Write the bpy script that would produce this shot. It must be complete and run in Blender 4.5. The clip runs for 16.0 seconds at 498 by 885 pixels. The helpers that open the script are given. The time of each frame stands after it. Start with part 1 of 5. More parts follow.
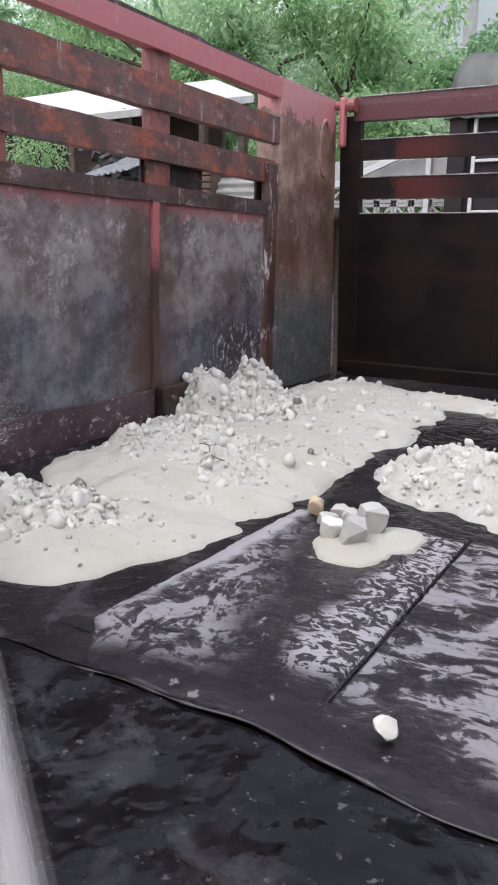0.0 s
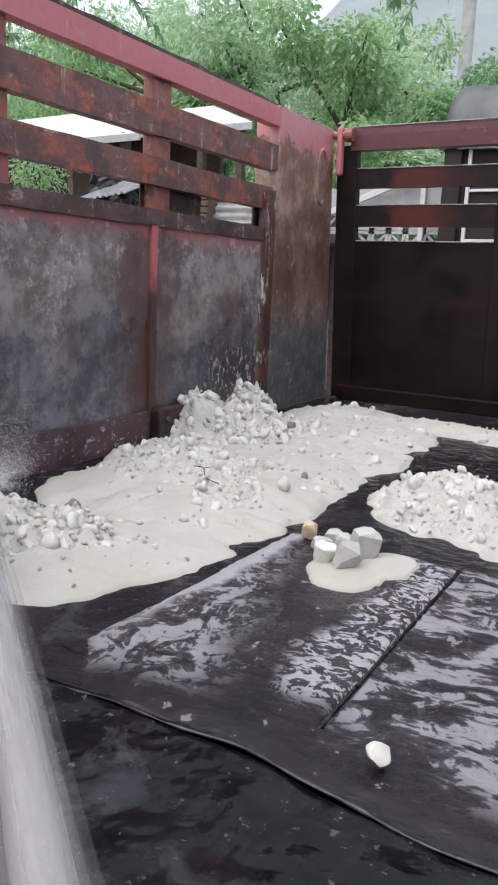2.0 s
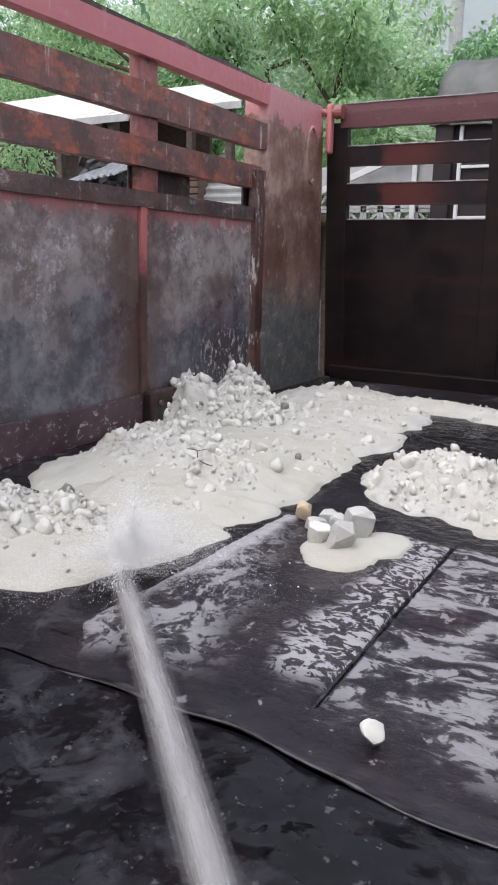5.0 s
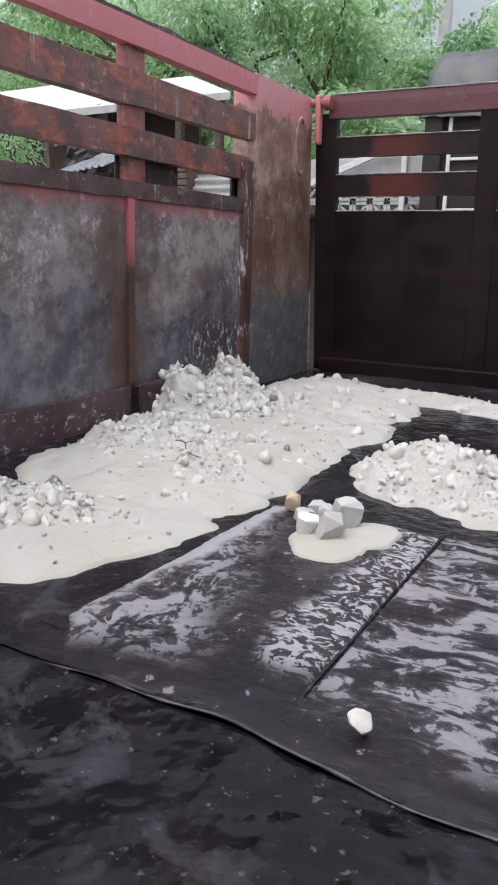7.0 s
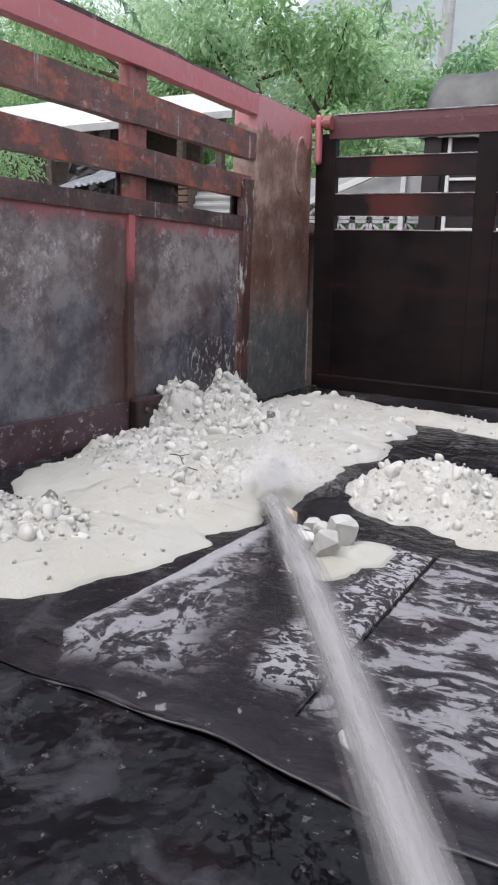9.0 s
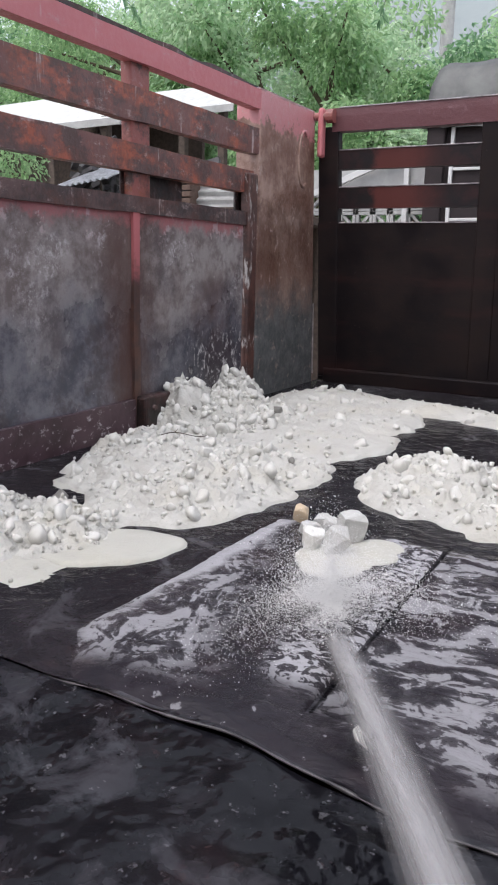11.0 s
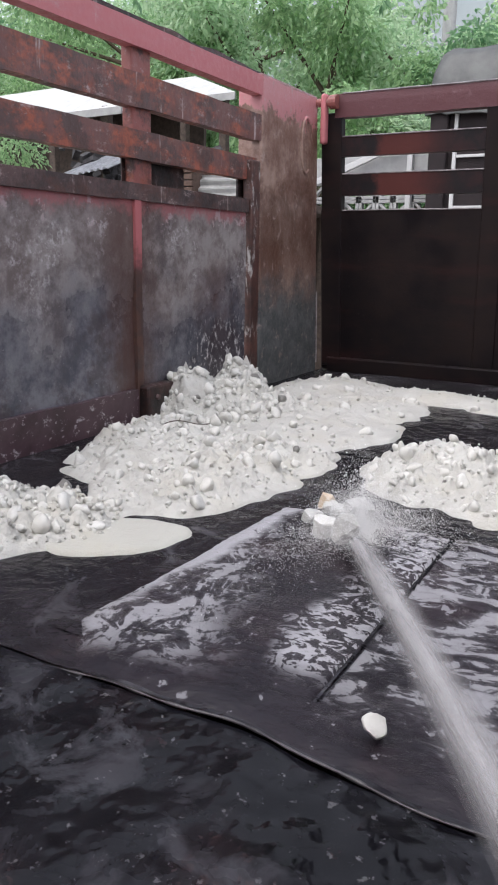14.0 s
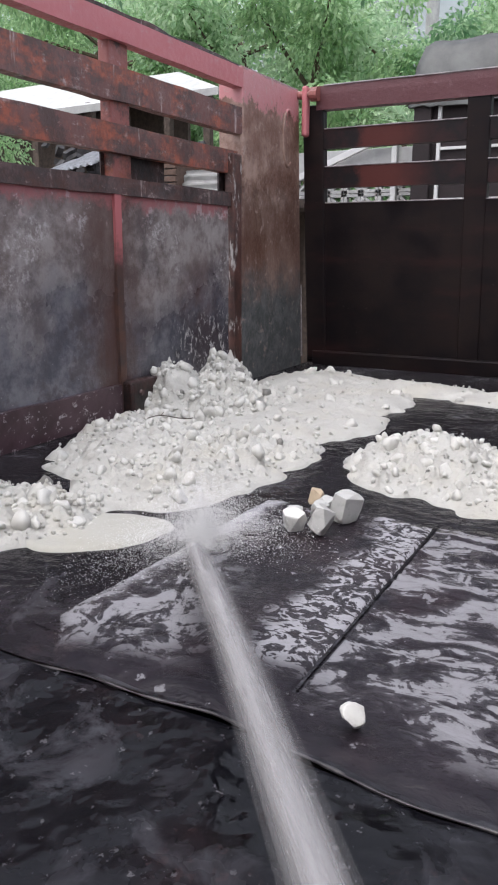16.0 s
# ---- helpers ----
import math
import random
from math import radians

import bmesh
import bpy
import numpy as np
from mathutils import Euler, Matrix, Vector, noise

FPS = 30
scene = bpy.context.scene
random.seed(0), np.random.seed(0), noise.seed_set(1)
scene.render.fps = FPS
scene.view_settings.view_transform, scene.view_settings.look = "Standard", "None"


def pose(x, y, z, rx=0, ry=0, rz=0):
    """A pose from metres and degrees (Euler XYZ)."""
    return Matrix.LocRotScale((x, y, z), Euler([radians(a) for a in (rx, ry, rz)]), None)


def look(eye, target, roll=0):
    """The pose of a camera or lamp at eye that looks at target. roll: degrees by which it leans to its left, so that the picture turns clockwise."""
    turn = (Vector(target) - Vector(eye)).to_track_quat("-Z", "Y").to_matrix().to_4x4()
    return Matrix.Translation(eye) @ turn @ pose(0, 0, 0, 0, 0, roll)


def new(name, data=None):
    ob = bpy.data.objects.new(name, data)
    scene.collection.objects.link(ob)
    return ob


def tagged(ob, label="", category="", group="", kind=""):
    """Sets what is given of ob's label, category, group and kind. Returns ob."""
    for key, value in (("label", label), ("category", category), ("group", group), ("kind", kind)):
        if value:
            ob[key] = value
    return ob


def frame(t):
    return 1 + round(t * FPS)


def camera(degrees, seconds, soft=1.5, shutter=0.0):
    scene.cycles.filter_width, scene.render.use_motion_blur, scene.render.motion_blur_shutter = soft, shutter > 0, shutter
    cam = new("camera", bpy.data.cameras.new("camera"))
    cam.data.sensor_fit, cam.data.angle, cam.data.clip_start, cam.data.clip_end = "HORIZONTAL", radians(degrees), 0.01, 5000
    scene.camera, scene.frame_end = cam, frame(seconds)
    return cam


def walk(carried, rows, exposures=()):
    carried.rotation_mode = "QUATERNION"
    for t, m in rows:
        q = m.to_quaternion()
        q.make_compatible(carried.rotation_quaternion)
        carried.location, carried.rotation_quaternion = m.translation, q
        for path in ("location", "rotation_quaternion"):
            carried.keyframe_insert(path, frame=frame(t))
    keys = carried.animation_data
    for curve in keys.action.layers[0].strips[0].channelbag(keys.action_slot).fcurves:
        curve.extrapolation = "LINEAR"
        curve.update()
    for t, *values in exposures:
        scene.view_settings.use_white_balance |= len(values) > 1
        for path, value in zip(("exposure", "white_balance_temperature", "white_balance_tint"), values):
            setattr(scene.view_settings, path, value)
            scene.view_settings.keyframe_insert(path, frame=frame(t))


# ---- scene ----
cam = camera(35.7, 16.0, soft=2.0)
PATH = [
    (0, (1.729, -0.009, 0.602), (0.759, 1.676, 0.137), 1.4),
    (0.5, (1.726, -0.013, 0.602), (0.767, 1.687, 0.165), 1.8),
    (1, (1.73, -0.027, 0.613), (0.771, 1.681, 0.209), 2.0),
    (1.5, (1.729, -0.025, 0.611), (0.766, 1.679, 0.2), 2.3),
    (2, (1.727, -0.022, 0.608), (0.767, 1.684, 0.199), 2.5),
    (2.5, (1.732, -0.017, 0.605), (0.771, 1.686, 0.185), 2.0),
    (3, (1.736, -0.015, 0.608), (0.785, 1.686, 0.16), 1.7),
    (3.5, (1.736, -0.018, 0.61), (0.789, 1.684, 0.157), 1.6),
    (6, (1.731, -0.012, 0.601), (0.795, 1.694, 0.14), 1.6),
    (6.5, (1.731, -0.006, 0.595), (0.804, 1.703, 0.125), 1.5),
    (7, (1.734, -0.008, 0.6), (0.814, 1.705, 0.13), 1.6),
    (7.5, (1.735, 0.0, 0.595), (0.833, 1.726, 0.141), 1.8),
    (8, (1.739, -0.013, 0.606), (0.825, 1.71, 0.163), 1.6),
    (8.5, (1.74, -0.012, 0.605), (0.826, 1.713, 0.17), 2.1),
    (9, (1.741, -0.013, 0.607), (0.821, 1.709, 0.175), 2.3),
    (11.5, (1.734, -0.019, 0.618), (0.801, 1.689, 0.156), 1.1),
    (12, (1.729, -0.001, 0.606), (0.799, 1.704, 0.126), 1.4),
    (12.5, (1.729, 0.001, 0.604), (0.794, 1.702, 0.119), 0.9),
    (13, (1.732, -0.001, 0.605), (0.796, 1.701, 0.128), 0.6),
    (13.5, (1.728, -0.002, 0.603), (0.792, 1.703, 0.137), 0.9),
    (14, (1.728, -0.007, 0.606), (0.791, 1.696, 0.134), 0.9),
    (14.5, (1.726, -0.002, 0.601), (0.797, 1.706, 0.134), 0.8),
    (15, (1.73, 0.0, 0.6), (0.802, 1.705, 0.117), 0.2),
    (15.5, (1.745, 0.004, 0.61), (0.83, 1.713, 0.12), 0.1),
    (16, (1.745, 0.011, 0.594), (0.829, 1.723, 0.114), 0.1),
]
walk(cam, [(t, look(eye, aim, roll)) for t, eye, aim, roll in PATH], exposures=((0, 0.70, 6450, 13), (16, 0.70, 6450, 13)))

# ---- light ----
world = bpy.data.worlds.new("overcast_sky")
scene.world = world
world.use_nodes = True
wn, wl = world.node_tree.nodes, world.node_tree.links
sky = wn.new("ShaderNodeTexSky")
sky.sky_type, sky.sun_disc = "NISHITA", False
sky.sun_elevation, sky.sun_rotation = radians(58), radians(200)
sky.air_density, sky.dust_density = 1.0, 7.0
grey = wn.new("ShaderNodeHueSaturation")
grey.inputs["Saturation"].default_value = 0.3
wl.new(sky.outputs[0], grey.inputs["Color"])
cloud = wn.new("ShaderNodeMix")
cloud.data_type = "RGBA"
cloud.inputs[0].default_value = 0.6
cloud.inputs[7].default_value = (3.95, 4.25, 5.0, 1.0)  # even cloud cover
wl.new(grey.outputs[0], cloud.inputs[6])
wl.new(cloud.outputs[2], wn["Background"].inputs[0])
wn["Background"].inputs[1].default_value = 0.2
sun = new("sun", bpy.data.lights.new("sun", "SUN"))
sun.data.energy, sun.data.angle, sun.data.color = 0.55, radians(35), (1.0, 0.99, 0.97)
sun.matrix_world = look((3, -5, 12), (0, 0, 0))


# ---- helpers of this scene ----
def part(name, bm, material, parent=None, label="", smooth=False):
    me = bpy.data.meshes.new(name)
    if isinstance(bm, tuple):
        me.from_pydata(*bm)
        me.update()
    else:
        bmesh.ops.recalc_face_normals(bm, faces=bm.faces)
        bm.to_mesh(me)
        bm.free()
    if smooth:
        me.polygons.foreach_set("use_smooth", [True] * len(me.polygons))
    for m in material if isinstance(material, (list, tuple)) else [material]:
        me.materials.append(m)
    ob = new(name, me)
    ob.parent = parent
    if label:
        tagged(ob, label)
    return ob


def thing(name, label, category, group="", kind="", at=(0, 0, 0)):
    ob = new(name)
    ob.empty_display_size = 0.1
    ob.location = at
    return tagged(ob, label, category, group, kind)


def add_box(bm, x, y, z, bevel=0.004, m=None):
    """A bevelled box between the pairs x, y and z."""
    made = bmesh.ops.create_cube(bm, size=1.0)["verts"]
    for v in made:
        v.co = Vector(((x[0] + x[1]) / 2 + v.co.x * (x[1] - x[0]), (y[0] + y[1]) / 2 + v.co.y * (y[1] - y[0]), (z[0] + z[1]) / 2 + v.co.z * (z[1] - z[0])))
    if bevel:
        edges = list({e for v in made for e in v.link_edges})
        out = bmesh.ops.bevel(bm, geom=edges, offset=bevel, segments=2, affect="EDGES", profile=0.5)
        made = list({v for f in out["faces"] for v in f.verts})
    if m is not None:
        bmesh.ops.transform(bm, matrix=m, verts=made)
    return made


def box(*args, **kw):
    bm = bmesh.new()
    add_box(bm, *args, **kw)
    return bm


def tube(bm, a, b, r0, r1=None, sides=10):
    a, b = Vector(a), Vector(b)
    turn = (b - a).to_track_quat("Z", "Y").to_matrix().to_4x4()
    m = Matrix.Translation((a + b) / 2) @ turn
    return bmesh.ops.create_cone(bm, cap_ends=True, segments=sides, radius1=r0, radius2=r0 if r1 is None else r1, depth=(b - a).length, matrix=m)["verts"]


def bent_plate(axis, span, across, at, thick, wobble=0.006, n=60, seed=0, rough=0.0):
    """A long bent steel plate: runs along axis ('x' or 'y') over span, stands over across (z pair), face at 'at', thickness away from the bed."""
    bm = bmesh.new()
    rings = []
    rows = 6
    for i in range(n + 1):
        s = span[0] + (span[1] - span[0]) * i / n
        ring = []
        for side in (0, 1):
            for j in range(rows + 1):
                u = j / rows
                z = across[0] + (across[1] - across[0]) * u
                d = wobble * noise.noise((s * 2.3 + seed, z * 3, seed * 1.7)) + wobble * 0.4 * noise.noise((s * 9 + seed, z * 11, seed))
                e = rough * noise.noise((s * 6 + seed * 3, u * 2, 4)) if j in (0, rows) else 0
                c = at + d - (thick if side else 0) if axis == "y" else at + d + (thick if side else 0)
                ring.append(bm.verts.new((c, s, z + e) if axis == "y" else (s, c, z + e)))
        rings.append(ring)
    k = rows + 1
    for a, b in zip(rings, rings[1:]):
        for j in range(rows):
            bm.faces.new((a[j], b[j], b[j + 1], a[j + 1]))
            bm.faces.new((a[k + j], a[k + j + 1], b[k + j + 1], b[k + j]))
        bm.faces.new((a[0], a[k], b[k], b[0]))
        bm.faces.new((a[rows], b[rows], b[k + rows], a[k + rows]))
    for r in (rings[0], rings[-1]):
        for j in range(rows):
            bm.faces.new((r[j], r[j + 1], r[k + j + 1], r[k + j]))
    return bm


# ---- materials ----
class Mat:
    """A small builder of node materials."""

    def __init__(self, name, rough=0.6, metal=0.0, spec=0.5):
        self.m = bpy.data.materials.new(name)
        self.m.use_nodes = True
        self.t = self.m.node_tree
        self.b = self.t.nodes["Principled BSDF"]
        self.b.inputs["Roughness"].default_value = rough
        self.b.inputs["Metallic"].default_value = metal
        self.b.inputs["Specular IOR Level"].default_value = spec
        self.co = self.t.nodes.new("ShaderNodeTexCoord").outputs["Object"]

    def node(self, kind, **ins):
        n = self.t.nodes.new(kind)
        for k, v in ins.items():
            self.put(v, n.inputs[k.replace("_", " ")])
        return n

    def put(self, v, socket):
        if isinstance(v, bpy.types.NodeSocket):
            self.t.links.new(v, socket)
        else:
            socket.default_value = v

    def scaled(self, s, co=None):
        n = self.node("ShaderNodeMapping")
        self.put(co or self.co, n.inputs["Vector"])
        n.inputs["Scale"].default_value = s
        return n.outputs[0]

    def noise(self, scale, detail=5, rough=0.6, stretch=None, distort=0.0, w=None):
        n = self.node("ShaderNodeTexNoise", Scale=scale, Detail=detail, Roughness=rough, Distortion=distort)
        self.put(self.scaled(stretch) if stretch else self.co, n.inputs["Vector"])
        return n.outputs["Fac"]

    def ramp(self, fac, lo, hi, a=0.0, b=1.0):
        n = self.node("ShaderNodeMapRange", Value=fac)
        n.inputs["From Min"].default_value, n.inputs["From Max"].default_value = lo, hi
        n.inputs["To Min"].default_value, n.inputs["To Max"].default_value = a, b
        n.interpolation_type = "SMOOTHSTEP"
        return n.outputs[0]

    def mix(self, fac, a, b):
        n = self.t.nodes.new("ShaderNodeMix")
        n.data_type = "RGBA"
        self.put(fac, n.inputs[0])
        for v, s in ((a, n.inputs[6]), (b, n.inputs[7])):
            self.put((*v, 1.0) if isinstance(v, tuple) else v, s)
        return n.outputs[2]

    def math(self, op, a, b=0.0):
        n = self.t.nodes.new("ShaderNodeMath")
        n.operation = op
        self.put(a, n.inputs[0]), self.put(b, n.inputs[1])
        return n.outputs[0]

    def xyz(self):
        return self.node("ShaderNodeSeparateXYZ", Vector=self.co).outputs

    def color(self, c):
        self.put((*c, 1.0) if isinstance(c, tuple) else c, self.b.inputs["Base Color"])
        return self

    def rough(self, v):
        self.put(v, self.b.inputs["Roughness"])
        return self

    def bump(self, height, strength=0.3, dist=0.01, normal=None):
        n = self.node("ShaderNodeBump", Strength=strength, Distance=dist, Height=height)
        if normal is not None:
            self.put(normal, n.inputs["Normal"])
        self.put(n.outputs[0], self.b.inputs["Normal"])
        return n.outputs[0]


def rusty(name, paint, amount, dark=(0.03, 0.018, 0.016), rust=(0.16, 0.045, 0.022), rough=0.45, lime=0.6):
    """Worn paint over rust; amount: how much paint is left; lime: how thick the chalky smears are."""
    m = Mat(name, rough)
    big, fine = m.noise(5.0, 8, 0.7), m.noise(38.0, 4, 0.7)
    drip = m.noise(9.0, 6, 0.65, stretch=(1, 0.8, 0.7))
    c = m.mix(m.ramp(m.noise(8.0, 8, 0.72, stretch=(1, 0.6, 1)), 0.40, 0.56), rust, dark)
    c = m.mix(m.ramp(drip, 0.46, 0.62, 0, 0.8), c, tuple(v * 0.8 for v in dark))
    keep = m.ramp(m.math("ADD", big, m.math("MULTIPLY", fine, 0.35)), 0.85 - amount * 0.5, 0.98 - amount * 0.5)
    c = m.mix(keep, c, paint)
    c = m.mix(m.ramp(m.noise(15.0, 9, 0.8, stretch=(1, 0.55, 1)), 0.55, 0.68, 0, lime), c, (0.42, 0.33, 0.32))
    streak = m.math("MULTIPLY", m.ramp(m.noise(24.0, 4, 0.6, stretch=(1, 1, 0.08)), 0.62, 0.68), m.ramp(big, 0.45, 0.6))
    c = m.mix(m.math("MULTIPLY", streak, lime), c, (0.5, 0.42, 0.40))
    m.color(c)
    m.rough(m.ramp(fine, 0.3, 0.7, rough - 0.12, rough + 0.2))
    m.bump(m.math("ADD", fine, m.math("ADD", drip, big)), 0.5, 0.005)
    return m.m


M_PINK = rusty("faded_red_paint", (0.48, 0.155, 0.165), 0.95, lime=0.35)
M_RAIL = rusty("rusted_red_rail", (0.16, 0.075, 0.066), 0.42, dark=(0.090, 0.052, 0.047), rust=(0.34, 0.092, 0.052), lime=0.9)
M_POST = rusty("rusted_red_post", (0.27, 0.09, 0.078), 0.5, dark=(0.075, 0.040, 0.036), rust=(0.26, 0.075, 0.04))
M_DARK = rusty("dark_rusted_steel", (0.05, 0.024, 0.022), 0.3, dark=(0.016, 0.012, 0.012), rust=(0.05, 0.02, 0.014), rough=0.4)
M_ANGLE = rusty("dark_wet_angle", (0.11, 0.068, 0.064), 0.4, dark=(0.050, 0.036, 0.035), rust=(0.09, 0.04, 0.032), lime=0.8)
M_GATE = rusty("tailgate_red_paint", (0.105, 0.036, 0.040), 0.9, dark=(0.03, 0.014, 0.014), rust=(0.10, 0.035, 0.03), lime=0.2)


def gate_panel_material():
    m = Mat("black_wet_tailgate", 0.45, spec=0.16)
    mid, fine = m.noise(5.0, 6, 0.6), m.noise(50.0, 3, 0.7)
    c = m.mix(m.ramp(mid, 0.35, 0.7), (0.009, 0.007, 0.008), (0.017, 0.011, 0.010))
    c = m.mix(m.ramp(m.noise(3.0, 4, 0.6, stretch=(0.5, 1, 2.5)), 0.5, 0.7, 0, 0.7), c, (0.028, 0.013, 0.012))
    c = m.mix(m.ramp(m.noise(70.0, 4, 0.6), 0.71, 0.75, 0, 0.4), c, (0.20, 0.17, 0.16))
    m.color(c)
    m.rough(m.ramp(mid, 0.3, 0.7, 0.28, 0.6))
    m.bump(m.math("ADD", fine, m.math("MULTIPLY", mid, 2.0)), 0.3, 0.003)
    return m.m


def gate_rail_material():
    m = Mat("gate_rail_steel", 0.5, spec=0.3)
    x, y, z = m.xyz()
    mid, fine = m.noise(7.0, 6, 0.7), m.noise(45.0, 3, 0.7)
    c = m.mix(m.ramp(mid, 0.4, 0.65), (0.008, 0.006, 0.007), (0.026, 0.010, 0.010))
    worn = m.math("MULTIPLY", m.ramp(m.math("ADD", x, m.math("MULTIPLY", mid, 0.2)), 0.38, 0.43), m.ramp(m.math("ADD", x, m.math("MULTIPLY", mid, 0.3)), 0.85, 0.62))
    c = m.mix(m.math("MULTIPLY", worn, 0.9), c, (0.085, 0.022, 0.018))
    m.color(c)
    m.bump(m.math("ADD", fine, mid), 0.35, 0.003)
    return m.m


def panel_material():
    m = Mat("wet_grey_panel", 0.4)
    x, y, z = m.xyz()
    big, mid, fine = m.noise(2.6, 6, 0.6), m.noise(10.0, 7, 0.7), m.noise(70.0, 3, 0.7)
    blot = m.noise(5.5, 8, 0.72)
    level = m.math("ADD", z, m.math("MULTIPLY", m.math("SUBTRACT", big, 0.5), 0.9))
    dry = m.mix(m.ramp(blot, 0.40, 0.60), (0.135, 0.106, 0.102), (0.29, 0.26, 0.25))
    # bluer tone for the wet lower steel, its sky sheen put into the colour
    wet = m.mix(m.ramp(blot, 0.38, 0.62), (0.070, 0.070, 0.088), (0.175, 0.172, 0.192))
    c = m.mix(m.ramp(level, 0.28, 0.58), wet, dry)
    c = m.mix(m.ramp(m.noise(3.1, 7, 0.7), 0.52, 0.62, 0, 0.65), c, (0.060, 0.046, 0.050))
    c = m.mix(m.ramp(m.noise(1.7, 5, 0.6), 0.52, 0.66, 0, 0.55), c, (0.105, 0.062, 0.056))
    # scoured lime: fine flakes gathered in patches
    patch = m.math("MULTIPLY", m.ramp(m.noise(4.2, 5, 0.65), 0.50, 0.64), m.ramp(z, 0.25, 0.6, 0.25, 1.0))
    flake = m.ramp(m.noise(34.0, 10, 0.8), 0.47, 0.60)
    c = m.mix(m.math("MULTIPLY", m.math("MULTIPLY", patch, flake), 0.8), c, (0.50, 0.47, 0.47))
    # darker low down beyond y 2.55, flecked with white
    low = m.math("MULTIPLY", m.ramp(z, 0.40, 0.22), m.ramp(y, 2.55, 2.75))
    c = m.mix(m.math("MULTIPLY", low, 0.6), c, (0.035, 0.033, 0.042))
    c = m.mix(m.math("MULTIPLY", low, m.ramp(m.noise(40.0, 9, 0.75, stretch=(1, 1, 0.6)), 0.54, 0.60, 0, 0.9)), c, (0.55, 0.53, 0.52))
    c = m.mix(m.ramp(m.noise(90.0, 3, 0.6), 0.71, 0.75, 0, 0.7), c, (0.6, 0.57, 0.56))
    # rust runs down beside the folded seam
    run = m.math("MULTIPLY", m.ramp(m.math("ADD", y, m.math("MULTIPLY", mid, 0.16)), 2.12, 2.32), m.ramp(m.math("ADD", y, m.math("MULTIPLY", mid, 0.3)), 2.66, 2.40))
    run = m.math("MULTIPLY", run, m.ramp(m.noise(6.0, 6, 0.65, stretch=(1, 1, 0.15)), 0.3, 0.6, 0.5, 0.95))
    c = m.mix(run, c, (0.085, 0.043, 0.034))
    # old red paint is left under the top edge
    edge = m.ramp(m.math("ADD", z, m.math("MULTIPLY", mid, 0.20)), 0.83, 0.88, 0, 0.85)
    c = m.mix(edge, c, (0.38, 0.13, 0.135))
    edge_white = m.math("MULTIPLY", m.ramp(z, 0.66, 0.72), m.ramp(m.noise(14.0, 6, 0.7), 0.56, 0.62, 0, 0.7))
    c = m.mix(edge_white, c, (0.45, 0.36, 0.36))
    m.color(c)
    m.rough(m.ramp(level, 0.3, 0.6, 0.22, 0.5))
    m.bump(m.math("ADD", fine, m.math("ADD", mid, blot)), 0.5, 0.005)
    return m.m


def seam_material():
    m = Mat("red_folded_seam", 0.45)
    x, y, z = m.xyz()
    mid = m.noise(12.0, 6, 0.7)
    c = m.mix(m.ramp(mid, 0.35, 0.65), (0.100, 0.050, 0.038), (0.055, 0.036, 0.034))
    c = m.mix(m.ramp(m.math("ADD", z, m.math("MULTIPLY", mid, 0.25)), 0.66, 0.78), c, (0.42, 0.13, 0.135))
    m.color(c)
    m.bump(mid, 0.4, 0.004)
    return m.m


def pillar_material():
    m = Mat("worn_pillar", 0.4)
    x, y, z = m.xyz()
    mid, fine = m.noise(9.0, 8, 0.72), m.noise(55.0, 3, 0.7)
    drip = m.noise(7.0, 6, 0.65, stretch=(1, 1, 0.2))
    h = m.math("ADD", z, m.math("MULTIPLY", m.math("SUBTRACT", mid, 0.5), 0.55))
    c = m.mix(m.ramp(mid, 0.38, 0.62), (0.22, 0.125, 0.095), (0.38, 0.26, 0.21))
    c = m.mix(m.ramp(drip, 0.45, 0.62, 0, 0.6), c, (0.13, 0.058, 0.036))
    c = m.mix(m.ramp(m.noise(3.0, 5, 0.6), 0.45, 0.62, 0, 0.6), c, (0.115, 0.046, 0.030))
    # a darker rust belt across the middle
    belt = m.math("MULTIPLY", m.ramp(h, 0.45, 0.65), m.ramp(h, 0.98, 0.82))
    c = m.mix(m.math("MULTIPLY", belt, 0.55), c, (0.080, 0.040, 0.028))
    c = m.mix(m.ramp(h, 0.32, 0.58), m.mix(m.ramp(m.noise(13.0, 8, 0.7), 0.4, 0.65), (0.085, 0.090, 0.090), (0.155, 0.158, 0.155)), c)
    c = m.mix(m.ramp(m.math("ADD", h, m.math("MULTIPLY", m.math("SUBTRACT", fine, 0.5), 0.15)), 1.22, 1.26, 0, 0.95), c, (0.52, 0.22, 0.23))
    c = m.mix(m.ramp(m.noise(17.0, 8, 0.75), 0.57, 0.63, 0, 0.6), c, (0.42, 0.32, 0.28))
    c = m.mix(m.ramp(m.noise(42.0, 5, 0.7), 0.67, 0.71, 0, 0.45), c, (0.09, 0.05, 0.045))
    c = m.mix(m.ramp(m.math("ADD", z, m.math("MULTIPLY", mid, 0.03)), 1.375, 1.385, 0, 0.8), c, (0.12, 0.07, 0.06))
    m.color(c)
    m.rough(m.ramp(fine, 0.3, 0.7, 0.28, 0.5))
    m.bump(m.math("ADD", fine, m.math("MULTIPLY", mid, 1.5)), 0.5, 0.005)
    return m.m


